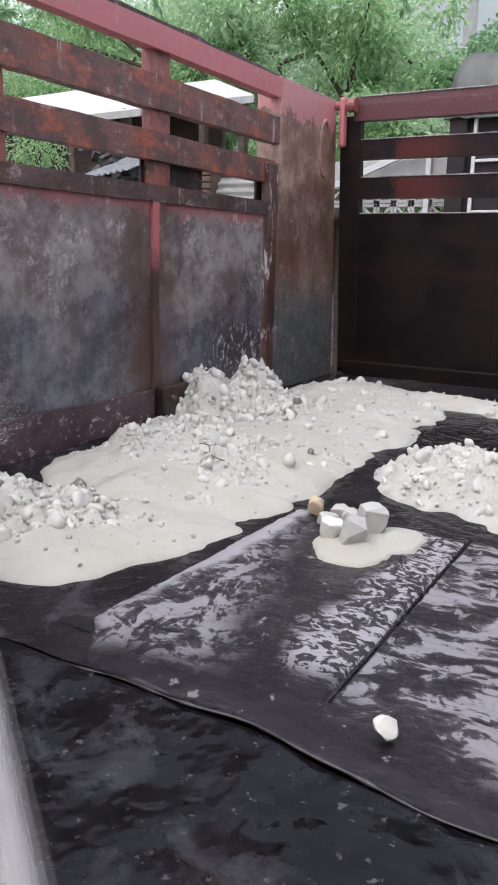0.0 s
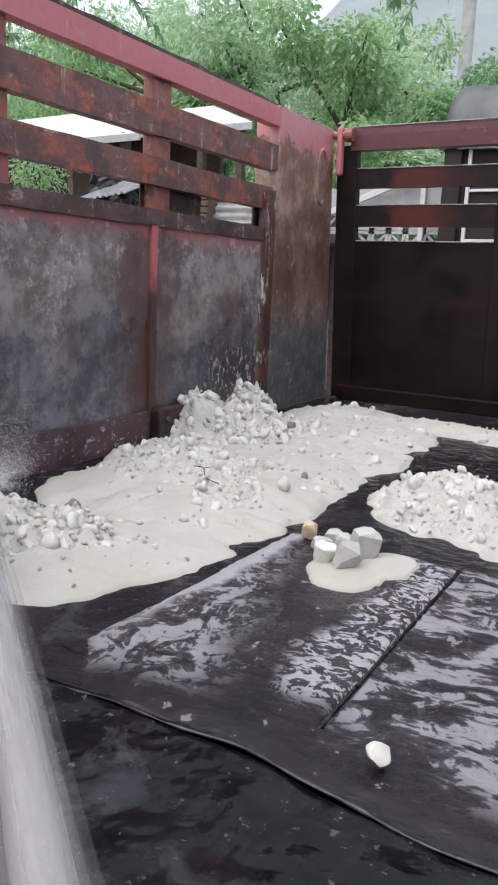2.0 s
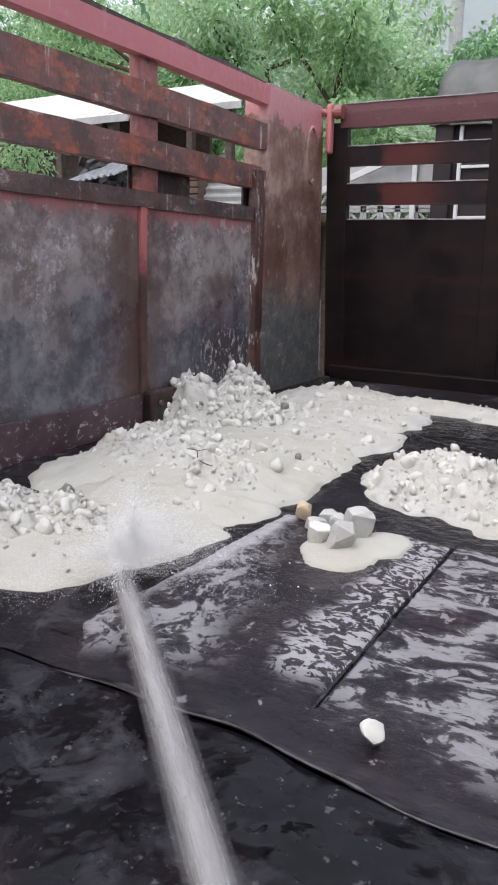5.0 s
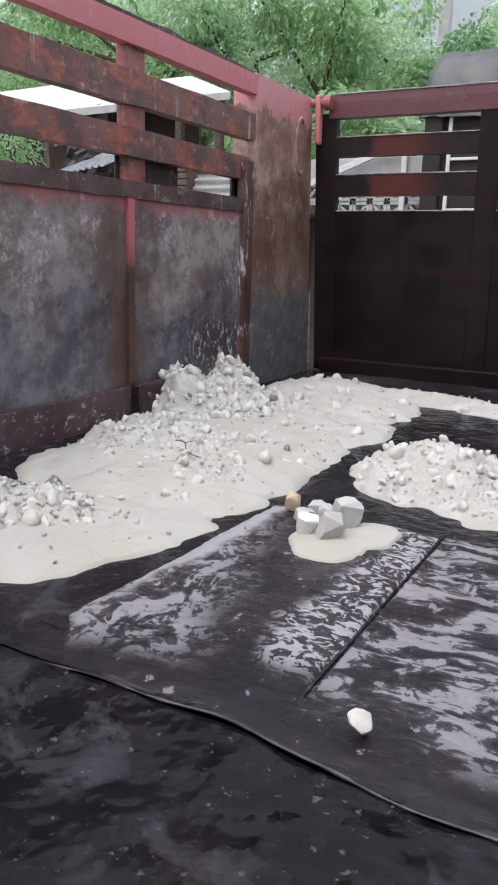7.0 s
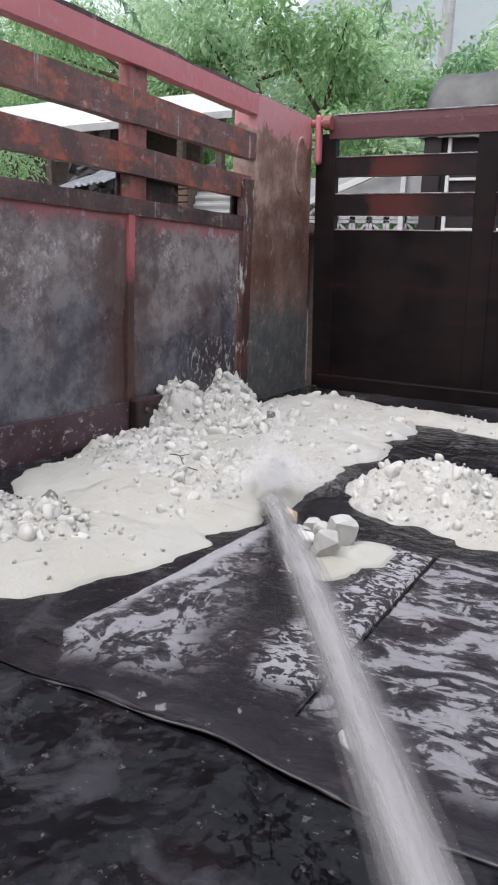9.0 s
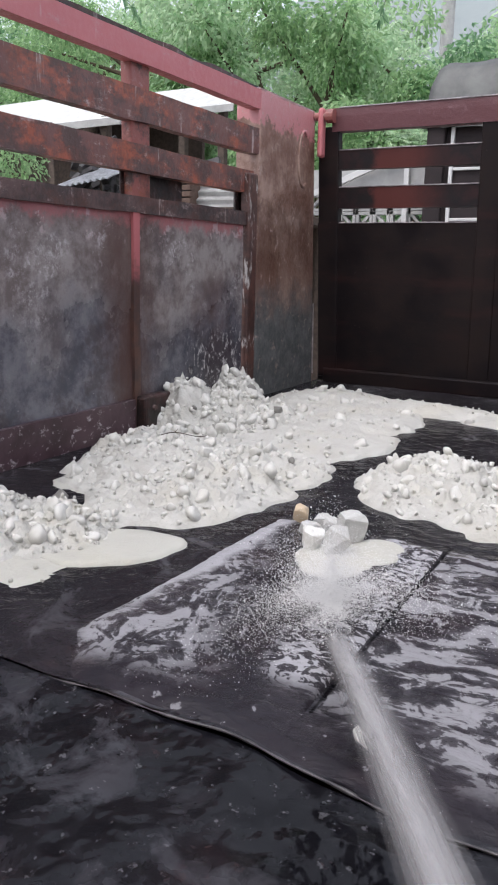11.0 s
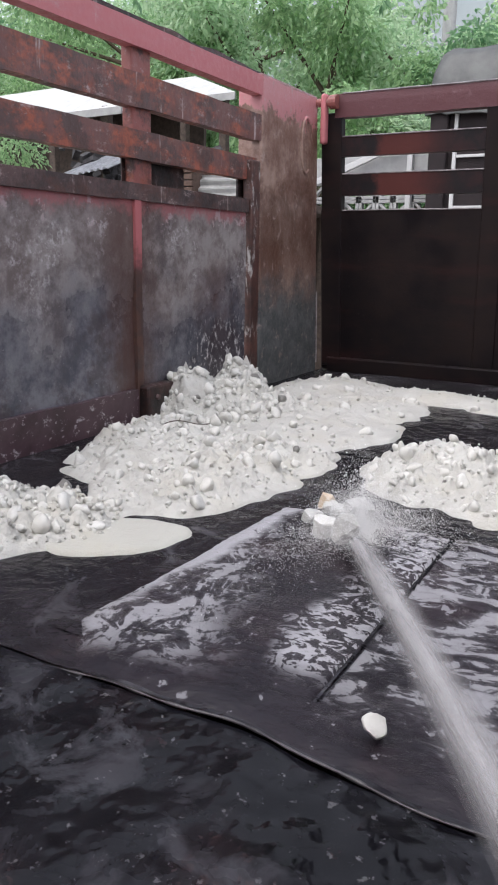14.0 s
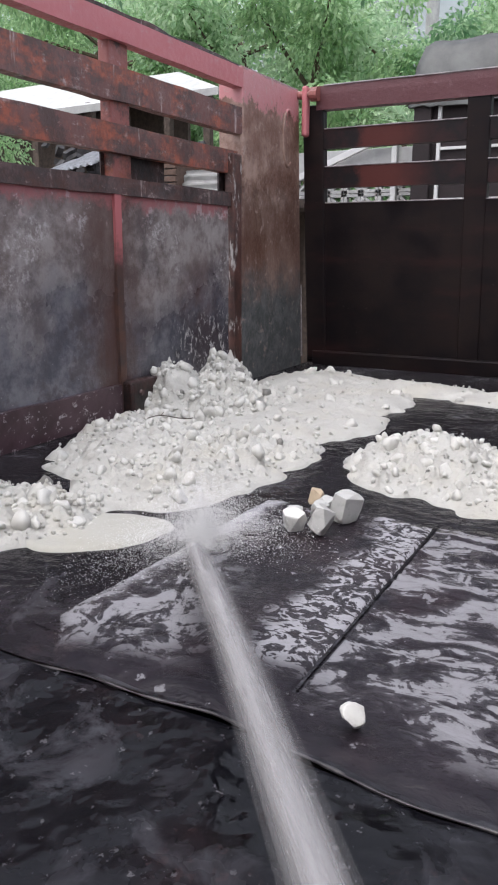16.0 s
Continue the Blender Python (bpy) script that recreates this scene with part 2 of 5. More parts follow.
def wet_floor_material(name, pale=0.0, rough=0.16, relief=0.012, twist=0.8):
    """Dark steel under muddy water; pale: how milky the water is."""
    m = Mat(name, rough)
    mid, fine = m.noise(6.0, 6, 0.6), m.noise(40.0, 4, 0.65)
    c = m.mix(m.ramp(mid, 0.35, 0.7), (0.024, 0.022, 0.028), (0.048, 0.042, 0.050))
    c = m.mix(m.ramp(fine, 0.55, 0.75, 0, 0.4), c, (0.075, 0.050, 0.050))
    pale_part = m.math("MULTIPLY", m.ramp(m.noise(7.0, 7, 0.62, distort=twist), 0.5, 0.68), m.ramp(m.noise(2.2, 3, 0.5), 0.4, 0.62))
    c = m.mix(m.math("MULTIPLY", pale_part, pale), c, (0.34, 0.34, 0.37))
    m.color(c)
    m.rough(m.ramp(mid, 0.35, 0.65, rough * 0.6, rough * 1.5))
    flow = m.noise(10.0, 3, 0.5, stretch=(1.0, 1.3, 1), distort=twist)
    swirl = m.noise(30.0, 4, 0.55, distort=twist * 0.7)
    m.bump(m.math("ADD", flow, m.math("MULTIPLY", swirl, 0.4)), 0.8, relief)
    return m.m


def front_plate_material():
    m = Mat("wet_black_front_plate", 0.2, spec=0.4)
    mid, soft = m.noise(5.0, 5, 0.55), m.noise(7.0, 3, 0.45)
    c = m.mix(m.ramp(mid, 0.35, 0.7), (0.009, 0.0088, 0.012), (0.022, 0.021, 0.027))
    c = m.mix(m.ramp(m.noise(3.0, 4, 0.6), 0.52, 0.66, 0, 0.7), c, (0.022, 0.013, 0.016))
    # grey blotches put soft sky reflections into the colour
    sheen_blotch = m.math("MULTIPLY", m.ramp(m.noise(10.0, 6, 0.65, distort=0.5), 0.48, 0.62), m.ramp(m.noise(3.1, 2, 0.5), 0.42, 0.58))
    c = m.mix(m.math("MULTIPLY", sheen_blotch, 0.26), c, (0.25, 0.25, 0.285))
    # small pale specks painted as glints
    c = m.mix(m.ramp(m.noise(62.0, 5, 0.65), 0.63, 0.68, 0, 0.45), c, (0.33, 0.32, 0.34))
    fleck = m.math("MULTIPLY", m.ramp(m.noise(60.0, 4, 0.6), 0.58, 0.63), m.ramp(m.noise(6.0, 3, 0.5), 0.56, 0.63))
    c = m.mix(m.math("MULTIPLY", fleck, 0.1), c, (0.26, 0.13, 0.12))
    m.color(c)
    m.rough(m.ramp(mid, 0.35, 0.65, 0.10, 0.30))
    m.bump(m.math("ADD", m.math("MULTIPLY", soft, 1.8), m.math("MULTIPLY", m.noise(24.0, 3, 0.5), 0.2)), 0.8, 0.026)
    return m.m


def water_film_material():
    """A thin running film, clear over dark steel with milky swirls of lime and painted sky glints."""
    m = Mat("running_water_film", 0.05)
    m.b.inputs["IOR"].default_value = 1.31
    x, y, z = m.xyz()
    mid = m.noise(6.0, 6, 0.6)
    smear = m.noise(8.0, 9, 0.68, stretch=(1.2, 0.8, 1), distort=1.8)
    curl = m.noise(20.0, 8, 0.62, stretch=(0.9, 1.05, 1), distort=2.6)
    wave = m.noise(11.0, 6, 0.6, stretch=(0.55, 1.5, 1), distort=1.0)
    fine = m.noise(46.0, 6, 0.65, stretch=(0.7, 1.4, 1), distort=1.2)
    c = m.mix(m.ramp(mid, 0.35, 0.7), (0.012, 0.010, 0.014), (0.022, 0.017, 0.022))
    c = m.mix(m.ramp(m.noise(4.0, 4, 0.6), 0.5, 0.65, 0, 0.6), c, (0.028, 0.017, 0.021))
    wob = m.math("MULTIPLY", m.math("SUBTRACT", mid, 0.5), 0.16)
    xw, yw = m.math("ADD", x, wob), m.math("ADD", y, wob)
    # the smear on the first plate widens towards the lip; xs leans with it
    xs = m.math("ADD", xw, m.math("MULTIPLY", y, 0.26))
    left = m.math("MULTIPLY", m.ramp(xs, 1.44, 1.30), m.ramp(yw, 0.83, 0.93))
    left = m.math("MULTIPLY", left, m.ramp(m.math("ADD", xw, y), 1.78, 1.87))
    # pale strip, seam lace and right crests hold sky reflections in their colour
    strip = m.math("MULTIPLY", m.ramp(m.math("ADD", xw, m.math("MULTIPLY", y, -0.06)), 0.90, 0.86), m.ramp(y, 0.97, 1.1))
    seam = m.math("MULTIPLY", m.math("MULTIPLY", m.ramp(xw, 1.215, 1.265), m.ramp(x, 1.352, 1.346)), m.ramp(yw, 0.91, 1.0))
    right = m.math("MULTIPLY", m.ramp(x, 1.350, 1.360), m.ramp(m.math("ADD", yw, m.math("MULTIPLY", x, 0.2)), 1.13, 1.23))
    both = m.math("ADD", m.math("MULTIPLY", smear, 0.7), m.math("MULTIPLY", curl, 0.3))
    a = m.math("MULTIPLY", left, m.math("ADD", m.ramp(both, 0.38, 0.60, 0.0, 0.22), m.ramp(both, 0.485, 0.525, 0.0, 0.52)))
    a = m.math("MAXIMUM", a, m.math("MULTIPLY", strip, m.ramp(both, 0.38, 0.42, 0.15, 0.95)))
    lace = m.math("ADD", m.math("MULTIPLY", curl, 0.6), m.math("MULTIPLY", fine, 0.4))
    a = m.math("MAXIMUM", a, m.math("MULTIPLY", seam, m.ramp(lace, 0.495, 0.525, 0.05, 0.95)))
    crest = m.math("ADD", m.math("MULTIPLY", wave, 0.7), m.math("MULTIPLY", curl, 0.3))
    a = m.math("MAXIMUM", a, m.math("MULTIPLY", right, m.math("ADD", m.ramp(crest, 0.42, 0.60, 0.0, 0.22), m.ramp(crest, 0.505, 0.535, 0.0, 0.48))))
    spots = m.math("MULTIPLY", m.ramp(m.noise(24.0, 5, 0.6), 0.63, 0.67), 0.5)
    pale_part = m.math("MAXIMUM", a, spots)
    c = m.mix(pale_part, c, (0.36, 0.355, 0.375))
    m.color(c)
    m.rough(m.ramp(pale_part, 0.0, 0.8, 0.04, 0.22))
    m.bump(m.math("ADD", fine, m.math("ADD", m.math("MULTIPLY", curl, 1.2), m.math("MULTIPLY", wave, 2.0))), 0.45, 0.006)
    return m.m


def sand_material(name, pale, dirt, bump=0.02, grit=0.5):
    m = Mat(name, 0.6, spec=0.3)
    big, mid, fine = m.noise(4.0, 5, 0.6), m.noise(16.0, 6, 0.65), m.noise(120.0, 3, 0.7)
    c = m.mix(m.ramp(mid, 0.3, 0.62), dirt, pale)
    c = m.mix(m.ramp(big, 0.48, 0.66, 0, 0.5), c, tuple(v * f for v, f in zip(pale, (0.90, 0.86, 0.78))))
    c = m.mix(m.ramp(fine, 0.64, 0.75, 0, grit), c, tuple(v * 0.5 for v in pale))
    m.color(c)
    m.rough(m.ramp(mid, 0.35, 0.65, 0.35, 0.7))
    m.bump(m.math("ADD", m.math("MULTIPLY", mid, 1.5), fine), 0.5, bump)
    return m.m


def stone_material(name, col):
    m = Mat(name, 0.5)
    rnd = m.t.nodes.new("ShaderNodeObjectInfo").outputs["Random"]
    c = m.mix(m.ramp(m.noise(22.0, 5, 0.65), 0.35, 0.7), col, tuple(v * 0.86 for v in col))
    c = m.mix(m.ramp(m.noise(45.0, 7, 0.7), 0.52, 0.66, 0, 0.5), c, tuple(v * 0.6 for v in col))
    c = m.mix(m.math("MULTIPLY", rnd, 0.25), c, (0.55, 0.52, 0.46))
    c = m.mix(m.ramp(rnd, 0.97, 0.975, 0, 0.8) if "clod" in name else 0.0, c, (0.10, 0.095, 0.085))
    m.color(c)
    m.bump(m.noise(60.0, 4, 0.6), 0.3, 0.004)
    return m.m


M_PANEL, M_PILLAR = panel_material(), pillar_material()
M_SEAM = seam_material()
M_GPANEL, M_GRAIL = gate_panel_material(), gate_rail_material()
M_FLOOR = wet_floor_material("wet_dark_floor_steel", 0.40, 0.13, 0.008, 1.2)
M_SILL = front_plate_material()
M_FILM = water_film_material()
M_SAND = sand_material("wet_white_lime_sand", (0.54, 0.535, 0.50), (0.45, 0.44, 0.405))
M_SLURRY = sand_material("milky_slurry", (0.47, 0.465, 0.42), (0.425, 0.42, 0.375), 0.006, 0.2)
M_CLOD = stone_material("white_clod", (0.66, 0.655, 0.615))
M_STONE = stone_material("pale_grey_stone", (0.46, 0.465, 0.45))
M_OCHRE = stone_material("ochre_stone", (0.52, 0.41, 0.28))


def plain(name, col, rough=0.7, metal=0.0, var=0.3, scale=8.0):
    m = Mat(name, rough, metal)
    m.color(m.mix(m.ramp(m.noise(scale, 6, 0.65), 0.3, 0.7), col, tuple(v * (1 - var) for v in col)))
    m.bump(m.noise(scale * 6, 3, 0.6), 0.25, 0.006)
    return m.m


def leaf_material(name, a, b):
    m = Mat(name, 0.5)
    rnd = m.t.nodes.new("ShaderNodeNewGeometry").outputs["Random Per Island"]
    m.color(m.mix(rnd, a, b))
    m.b.inputs["Transmission Weight"].default_value = 0.0
    trans = m.node("ShaderNodeBsdfTranslucent")
    m.put(m.mix(rnd, tuple(v * 1.2 for v in a), tuple(v * 1.2 for v in b)), trans.inputs[0])
    mixed = m.node("ShaderNodeMixShader", Fac=0.5)
    m.put(m.b.outputs[0], mixed.inputs[1]), m.put(trans.outputs[0], mixed.inputs[2])
    m.put(mixed.outputs[0], m.t.nodes["Material Output"].inputs[0])
    return m.m


def drip_material():
    m = Mat("dripped_stiffener", 0.45)
    mid = m.noise(12.0, 6, 0.7)
    c = m.mix(m.ramp(mid, 0.35, 0.65), (0.045, 0.025, 0.022), (0.11, 0.05, 0.04))
    c = m.mix(m.ramp(m.noise(26.0, 8, 0.75, stretch=(1, 1, 0.25)), 0.55, 0.62, 0, 0.8), c, (0.5, 0.48, 0.46))
    m.color(c)
    m.bump(mid, 0.4, 0.004)
    return m.m


def kick_material():
    m = Mat("scraped_kick_strip", 0.35)
    mid = m.noise(8.0, 6, 0.65)
    c = m.mix(m.ramp(mid, 0.35, 0.65), (0.046, 0.024, 0.030), (0.090, 0.052, 0.062))
    c = m.mix(m.ramp(m.noise(40.0, 7, 0.75, stretch=(1, 0.7, 1)), 0.57, 0.63, 0, 0.85), c, (0.50, 0.46, 0.48))
    m.color(c)
    m.bump(mid, 0.4, 0.004)
    return m.m


M_KICK = kick_material()
M_DRIP = drip_material()
# the hill's base colour is greyed to stand for mist
M_HILL = plain("misted_far_hill", (0.25, 0.285, 0.285), 0.9, 0.0, 0.15, 0.05)
M_LIP = plain("wet_worn_lip", (0.088, 0.082, 0.084), 0.28, 0.0, 0.85, 11.0)
# pale colour standing for wet glints and for light through a gap
M_BRIGHT_LINE = plain("painted_bright_line", (0.40, 0.36, 0.36), 0.2, 0.0, 0.7, 14.0)
M_BARK = plain("bark", (0.12, 0.09, 0.06), 0.9)
M_LEAF = leaf_material("broad_leaves", (0.17, 0.31, 0.14), (0.40, 0.56, 0.30))
M_LEAF_PALE = leaf_material("pale_leaves", (0.30, 0.47, 0.27), (0.54, 0.67, 0.45))
M_LEAF_DARK = leaf_material("dark_leaves", (0.10, 0.22, 0.11), (0.24, 0.40, 0.21))
M_GROUND = plain("yard_soil", (0.30, 0.28, 0.25), 0.9, 0, 0.5, 1.5)
M_ROOF = plain("pale_roof_sheet", (0.56, 0.56, 0.54), 0.5, 0.0, 0.25)
M_TIN = plain("weathered_tin", (0.58, 0.59, 0.61), 0.4, 0.3, 0.4, 14.0)
M_CONC = plain("grey_concrete", (0.42, 0.42, 0.41), 0.85, 0, 0.25, 5.0)
M_WOOD = plain("old_dark_timber", (0.09, 0.065, 0.05), 0.85, 0, 0.5, 20.0)
M_CRATE = plain("brown_crate_wood", (0.12, 0.075, 0.055), 0.8, 0, 0.4, 25.0)
M_SCRAP = plain("dark_scrap", (0.075, 0.07, 0.07), 0.8, 0, 0.85, 9.0)
M_CANVAS = plain("grey_tarpaulin", (0.115, 0.12, 0.115), 0.5, 0, 0.6, 3.0)
M_WHITE = plain("white_paint", (0.58, 0.58, 0.57), 0.5, 0, 0.08)
M_MAROON = plain("maroon_truck_paint", (0.016, 0.008, 0.009), 0.75, 0, 0.4)
M_RUBBER = plain("black_rubber", (0.03, 0.03, 0.03), 0.8)


def water_material(name, alpha, streak, col=(0.86, 0.87, 0.90)):
    m = Mat(name, 0.9, spec=0.1)
    m.color(col)
    if alpha < 1:
        m.put(m.ramp(m.noise(24.0, 3, 0.5, stretch=streak), 0.25, 0.75, alpha * 0.35, alpha), m.b.inputs["Alpha"])
    return m.m


M_JET = water_material("white_water", 1.0, (1, 1, 1), (0.46, 0.455, 0.465))
VEILS = [water_material("water_veil", a, (4.0, 0.12, 4.0), (0.455, 0.445, 0.445)) for a in (0.95, 0.62, 0.34, 0.13)]
M_DROP = water_material("water_drops", 1.0, (1, 1, 1), (0.82, 0.82, 0.81))

# ---- ground and truck bed ----
GROUND_Z = -1.15
WIDE, Y_FRONT, Y_GATE = 2.36, -0.75, 3.81


def front_edge(x):
    """Where the floor ends and the front plate begins."""
    s = max(0.0, min(1.0, (x - 1.25) / 0.3))
    return 0.788 + 0.006 * math.sin((min(x, 1.7) - 0.95) * 5) - 0.035 * s * s * (3 - 2 * s) + 0.002 * math.sin(x * 31)


def front_drop(x):
    """How far the front plate lies below the floor: nothing beside the wall, a step further in."""
    s = max(0.0, min(1.0, (x - 0.88) / 0.3))
    return -0.005 + 0.003 * s * s * (3 - 2 * s)


def cord(points, radius, sides=8):
    """One swept round bar."""
    bm = bmesh.new()
    prev = None
    for k, p in enumerate(points):
        d = (points[min(k + 1, len(points) - 1)] - points[max(k - 1, 0)]).normalized()
        s = d.cross(Vector((0, 0, 1))).normalized()
        u = s.cross(d)
        r = radius(k) if callable(radius) else radius
        ring = [bm.verts.new(p + s * r * math.cos(a) + u * r * math.sin(a)) for a in [i * math.tau / sides for i in range(sides)]]
        if prev:
            for i in range(sides):
                bm.faces.new((prev[i], ring[i], ring[(i + 1) % sides], prev[(i + 1) % sides]))
        prev = ring
    return bm


def ground():
    n, size = 60, 400.0
    verts, faces = [], []
    for i in range(n + 1):
        for j in range(n + 1):
            u, v = (2 * i / n - 1), (2 * j / n - 1)
            x, y = size * u * abs(u) ** 1.5, size * v * abs(v) ** 1.5
            verts.append((x, y, GROUND_Z + 0.05 * noise.noise((x * 0.3, y * 0.3, 0)) - 0.05))
    for i in range(n):
        for j in range(n):
            a = i * (n + 1) + j
            faces.append((a, a + n + 1, a + n + 2, a + 1))
    tagged(part("ground", (verts, [], faces), M_GROUND, smooth=True), "brown trodden yard soil with scattered dirt", "ground", kind="structure")


def floor_plate(bed):
    """The bed's steel floor: two dented sheets with a seam, then the lower front plate."""
    def sheet(name, x0, x1, y0, y1, z, mat, dent, seed, label=""):
        bm = bmesh.new()
        nx, ny = max(2, int((x1 - x0) / 0.02)), max(2, int((y1 - y0) / 0.02))
        grid = []
        for i in range(nx + 1):
            for j in range(ny + 1):
                x = x0 + (x1 - x0) * i / nx
                near, far = (front_edge(x) + y0, y1) if y0 >= 0 else (y0, front_edge(x) + y1)
                y = near + (far - near) * j / ny
                h = dent * noise.noise((x * 3.1, y * 2.2, seed)) + dent * 0.35 * noise.noise((x * 11, y * 9, seed))
                grid.append(bm.verts.new((x, y, z + h - (front_drop(x) if y0 < 0 else 0.0))))
        for i in range(nx):
            for j in range(ny):
                a = i * (ny + 1) + j
                bm.faces.new((grid[a], grid[a + ny + 1], grid[a + ny + 2], grid[a + 1]))
        bmesh.ops.solidify(bm, geom=bm.faces[:], thickness=0.008)
        return part(name, bm, mat, bed, label, smooth=True)

    sheet("floor_plate", 0.0, WIDE, 0.0, Y_GATE + 0.15, -0.006, M_FLOOR, 0.004, 1, "wet dark steel floor sheet")
    sheet("liner_plate", 0.865, 1.347, 0.085, 1.68, -0.003, M_FLOOR, 0.004, 1, "wet dark liner plate")
    sheet("liner_plate", 1.354, WIDE - 0.01, 0.085, 1.70, -0.003, M_FLOOR, 0.004, 1, "wet dark liner plate")
    sheet("front_plate", 0.0, WIDE, Y_FRONT, -0.002, -0.011, M_SILL, 0.012, 3, "lower wet black front plate with dents")
    # rolled lip along the edge between the floor and the front plate
    xs = [0.93 + (WIDE - 0.93) * i / 160 for i in range(161)]
    pts = [Vector((x, front_edge(x) + 0.003 * noise.noise((x * 8, 0, 2)), -0.007 + 0.003 * noise.noise((x * 5, 0, 6)) - 0.006 * max(0.0, 1.05 - x) / 0.12)) for x in xs]
    part("floor_lip", cord(pts, lambda k: 0.0021 + 0.0020 * noise.noise((k * 0.23, 0, 5))), M_LIP, bed, "worn rolled steel lip", smooth=True)
    for a, b in (((1.22, 0.873), (1.345, 0.877)),):
        pts = [Vector((a[0] + (b[0] - a[0]) * k / 24, a[1] + (b[1] - a[1]) * k / 24 + 0.008 * noise.noise((k * 0.25, a[0], 3)), -0.001)) for k in range(25)]
        part("weld_ridge", cord(pts, lambda k: 0.0024 + 0.003 * noise.noise((k * 0.3, a[0] * 9, 5))), M_LIP, bed, smooth=True)
    bm = bmesh.new()
    add_box(bm, (0, WIDE), (Y_FRONT, Y_GATE), (-0.16, -0.06), 0.01)
    part("under_frame", bm, M_DARK, bed)


def water_film():
    """Ripples that run over the liner plates."""
    water = thing("water_film", "thin milky water running over the steel plates, with painted sky glints", "water", kind="structure")
    z, seed = 0.0005, 0
    for x0, x1, y1 in ((0.84, 1.3455, 1.66), (1.3555, 2.2, 1.66), (1.3425, 1.3575, 0.885)):
        step = 0.006 if x1 - x0 > 0.1 else 0.0025
        nx, ny = round((x1 - x0) / step), round((y1 - 0.745) / step)
        verts, faces = [], []
        for i in range(nx + 1):
            for j in range(ny + 1):
                x = x0 + i * step
                y = max(0.745 + j * step, front_edge(x) + 0.002)
                p = (x + 0.03 * noise.noise((x * 8, y * 8, 3)), y + 0.03 * noise.noise((x * 8, y * 8, 7)))
                calm = max(0.0, min(1.0, 0.5 + 2.2 * noise.noise((x * 3.0, y * 2.4, 11 + seed)) + (0.45 if x > 1.2 else 0.0) + (y - 1.1) * 0.6))
                h = abs(noise.noise((p[0] * 16, p[1] * 26, seed))) * 1.1 + 0.5 * abs(noise.noise((p[0] * 34, p[1] * 52, seed + 2)))
                edge = max(0.0, min(1.0, (x - 0.875 - 0.05 * max(0.0, y - 0.95) - 0.9 * max(0.0, 0.92 - y)) / 0.04 + 0.25 * noise.noise((x * 6, y * 6, 9)) if x < 1.0 else 1.0, (x1 - x) / 0.006 if y > 0.885 else 1.0, (y - front_edge(x) - 0.004) / 0.03 + 0.2 * noise.noise((x * 14, y * 14, 2)), (1.66 - y) / 0.05 + 0.6 * noise.noise((x * 12, y * 12, 5))))
                verts.append((x, y, z - (0.0004 if x1 - x0 < 0.1 else 0.0) + 0.004 * noise.noise((x * 3.1, y * 2.2, 1)) + 0.0014 * noise.noise((x * 11, y * 9, 1)) + 0.0070 * h * calm * edge - 0.008 * (1 - edge)))
        for i in range(nx):
            for j in range(ny):
                a = i * (ny + 1) + j
                faces.append((a, a + ny + 1, a + ny + 2, a + 1))
        part("ripples", (verts, [], faces), M_FILM, water, smooth=True)


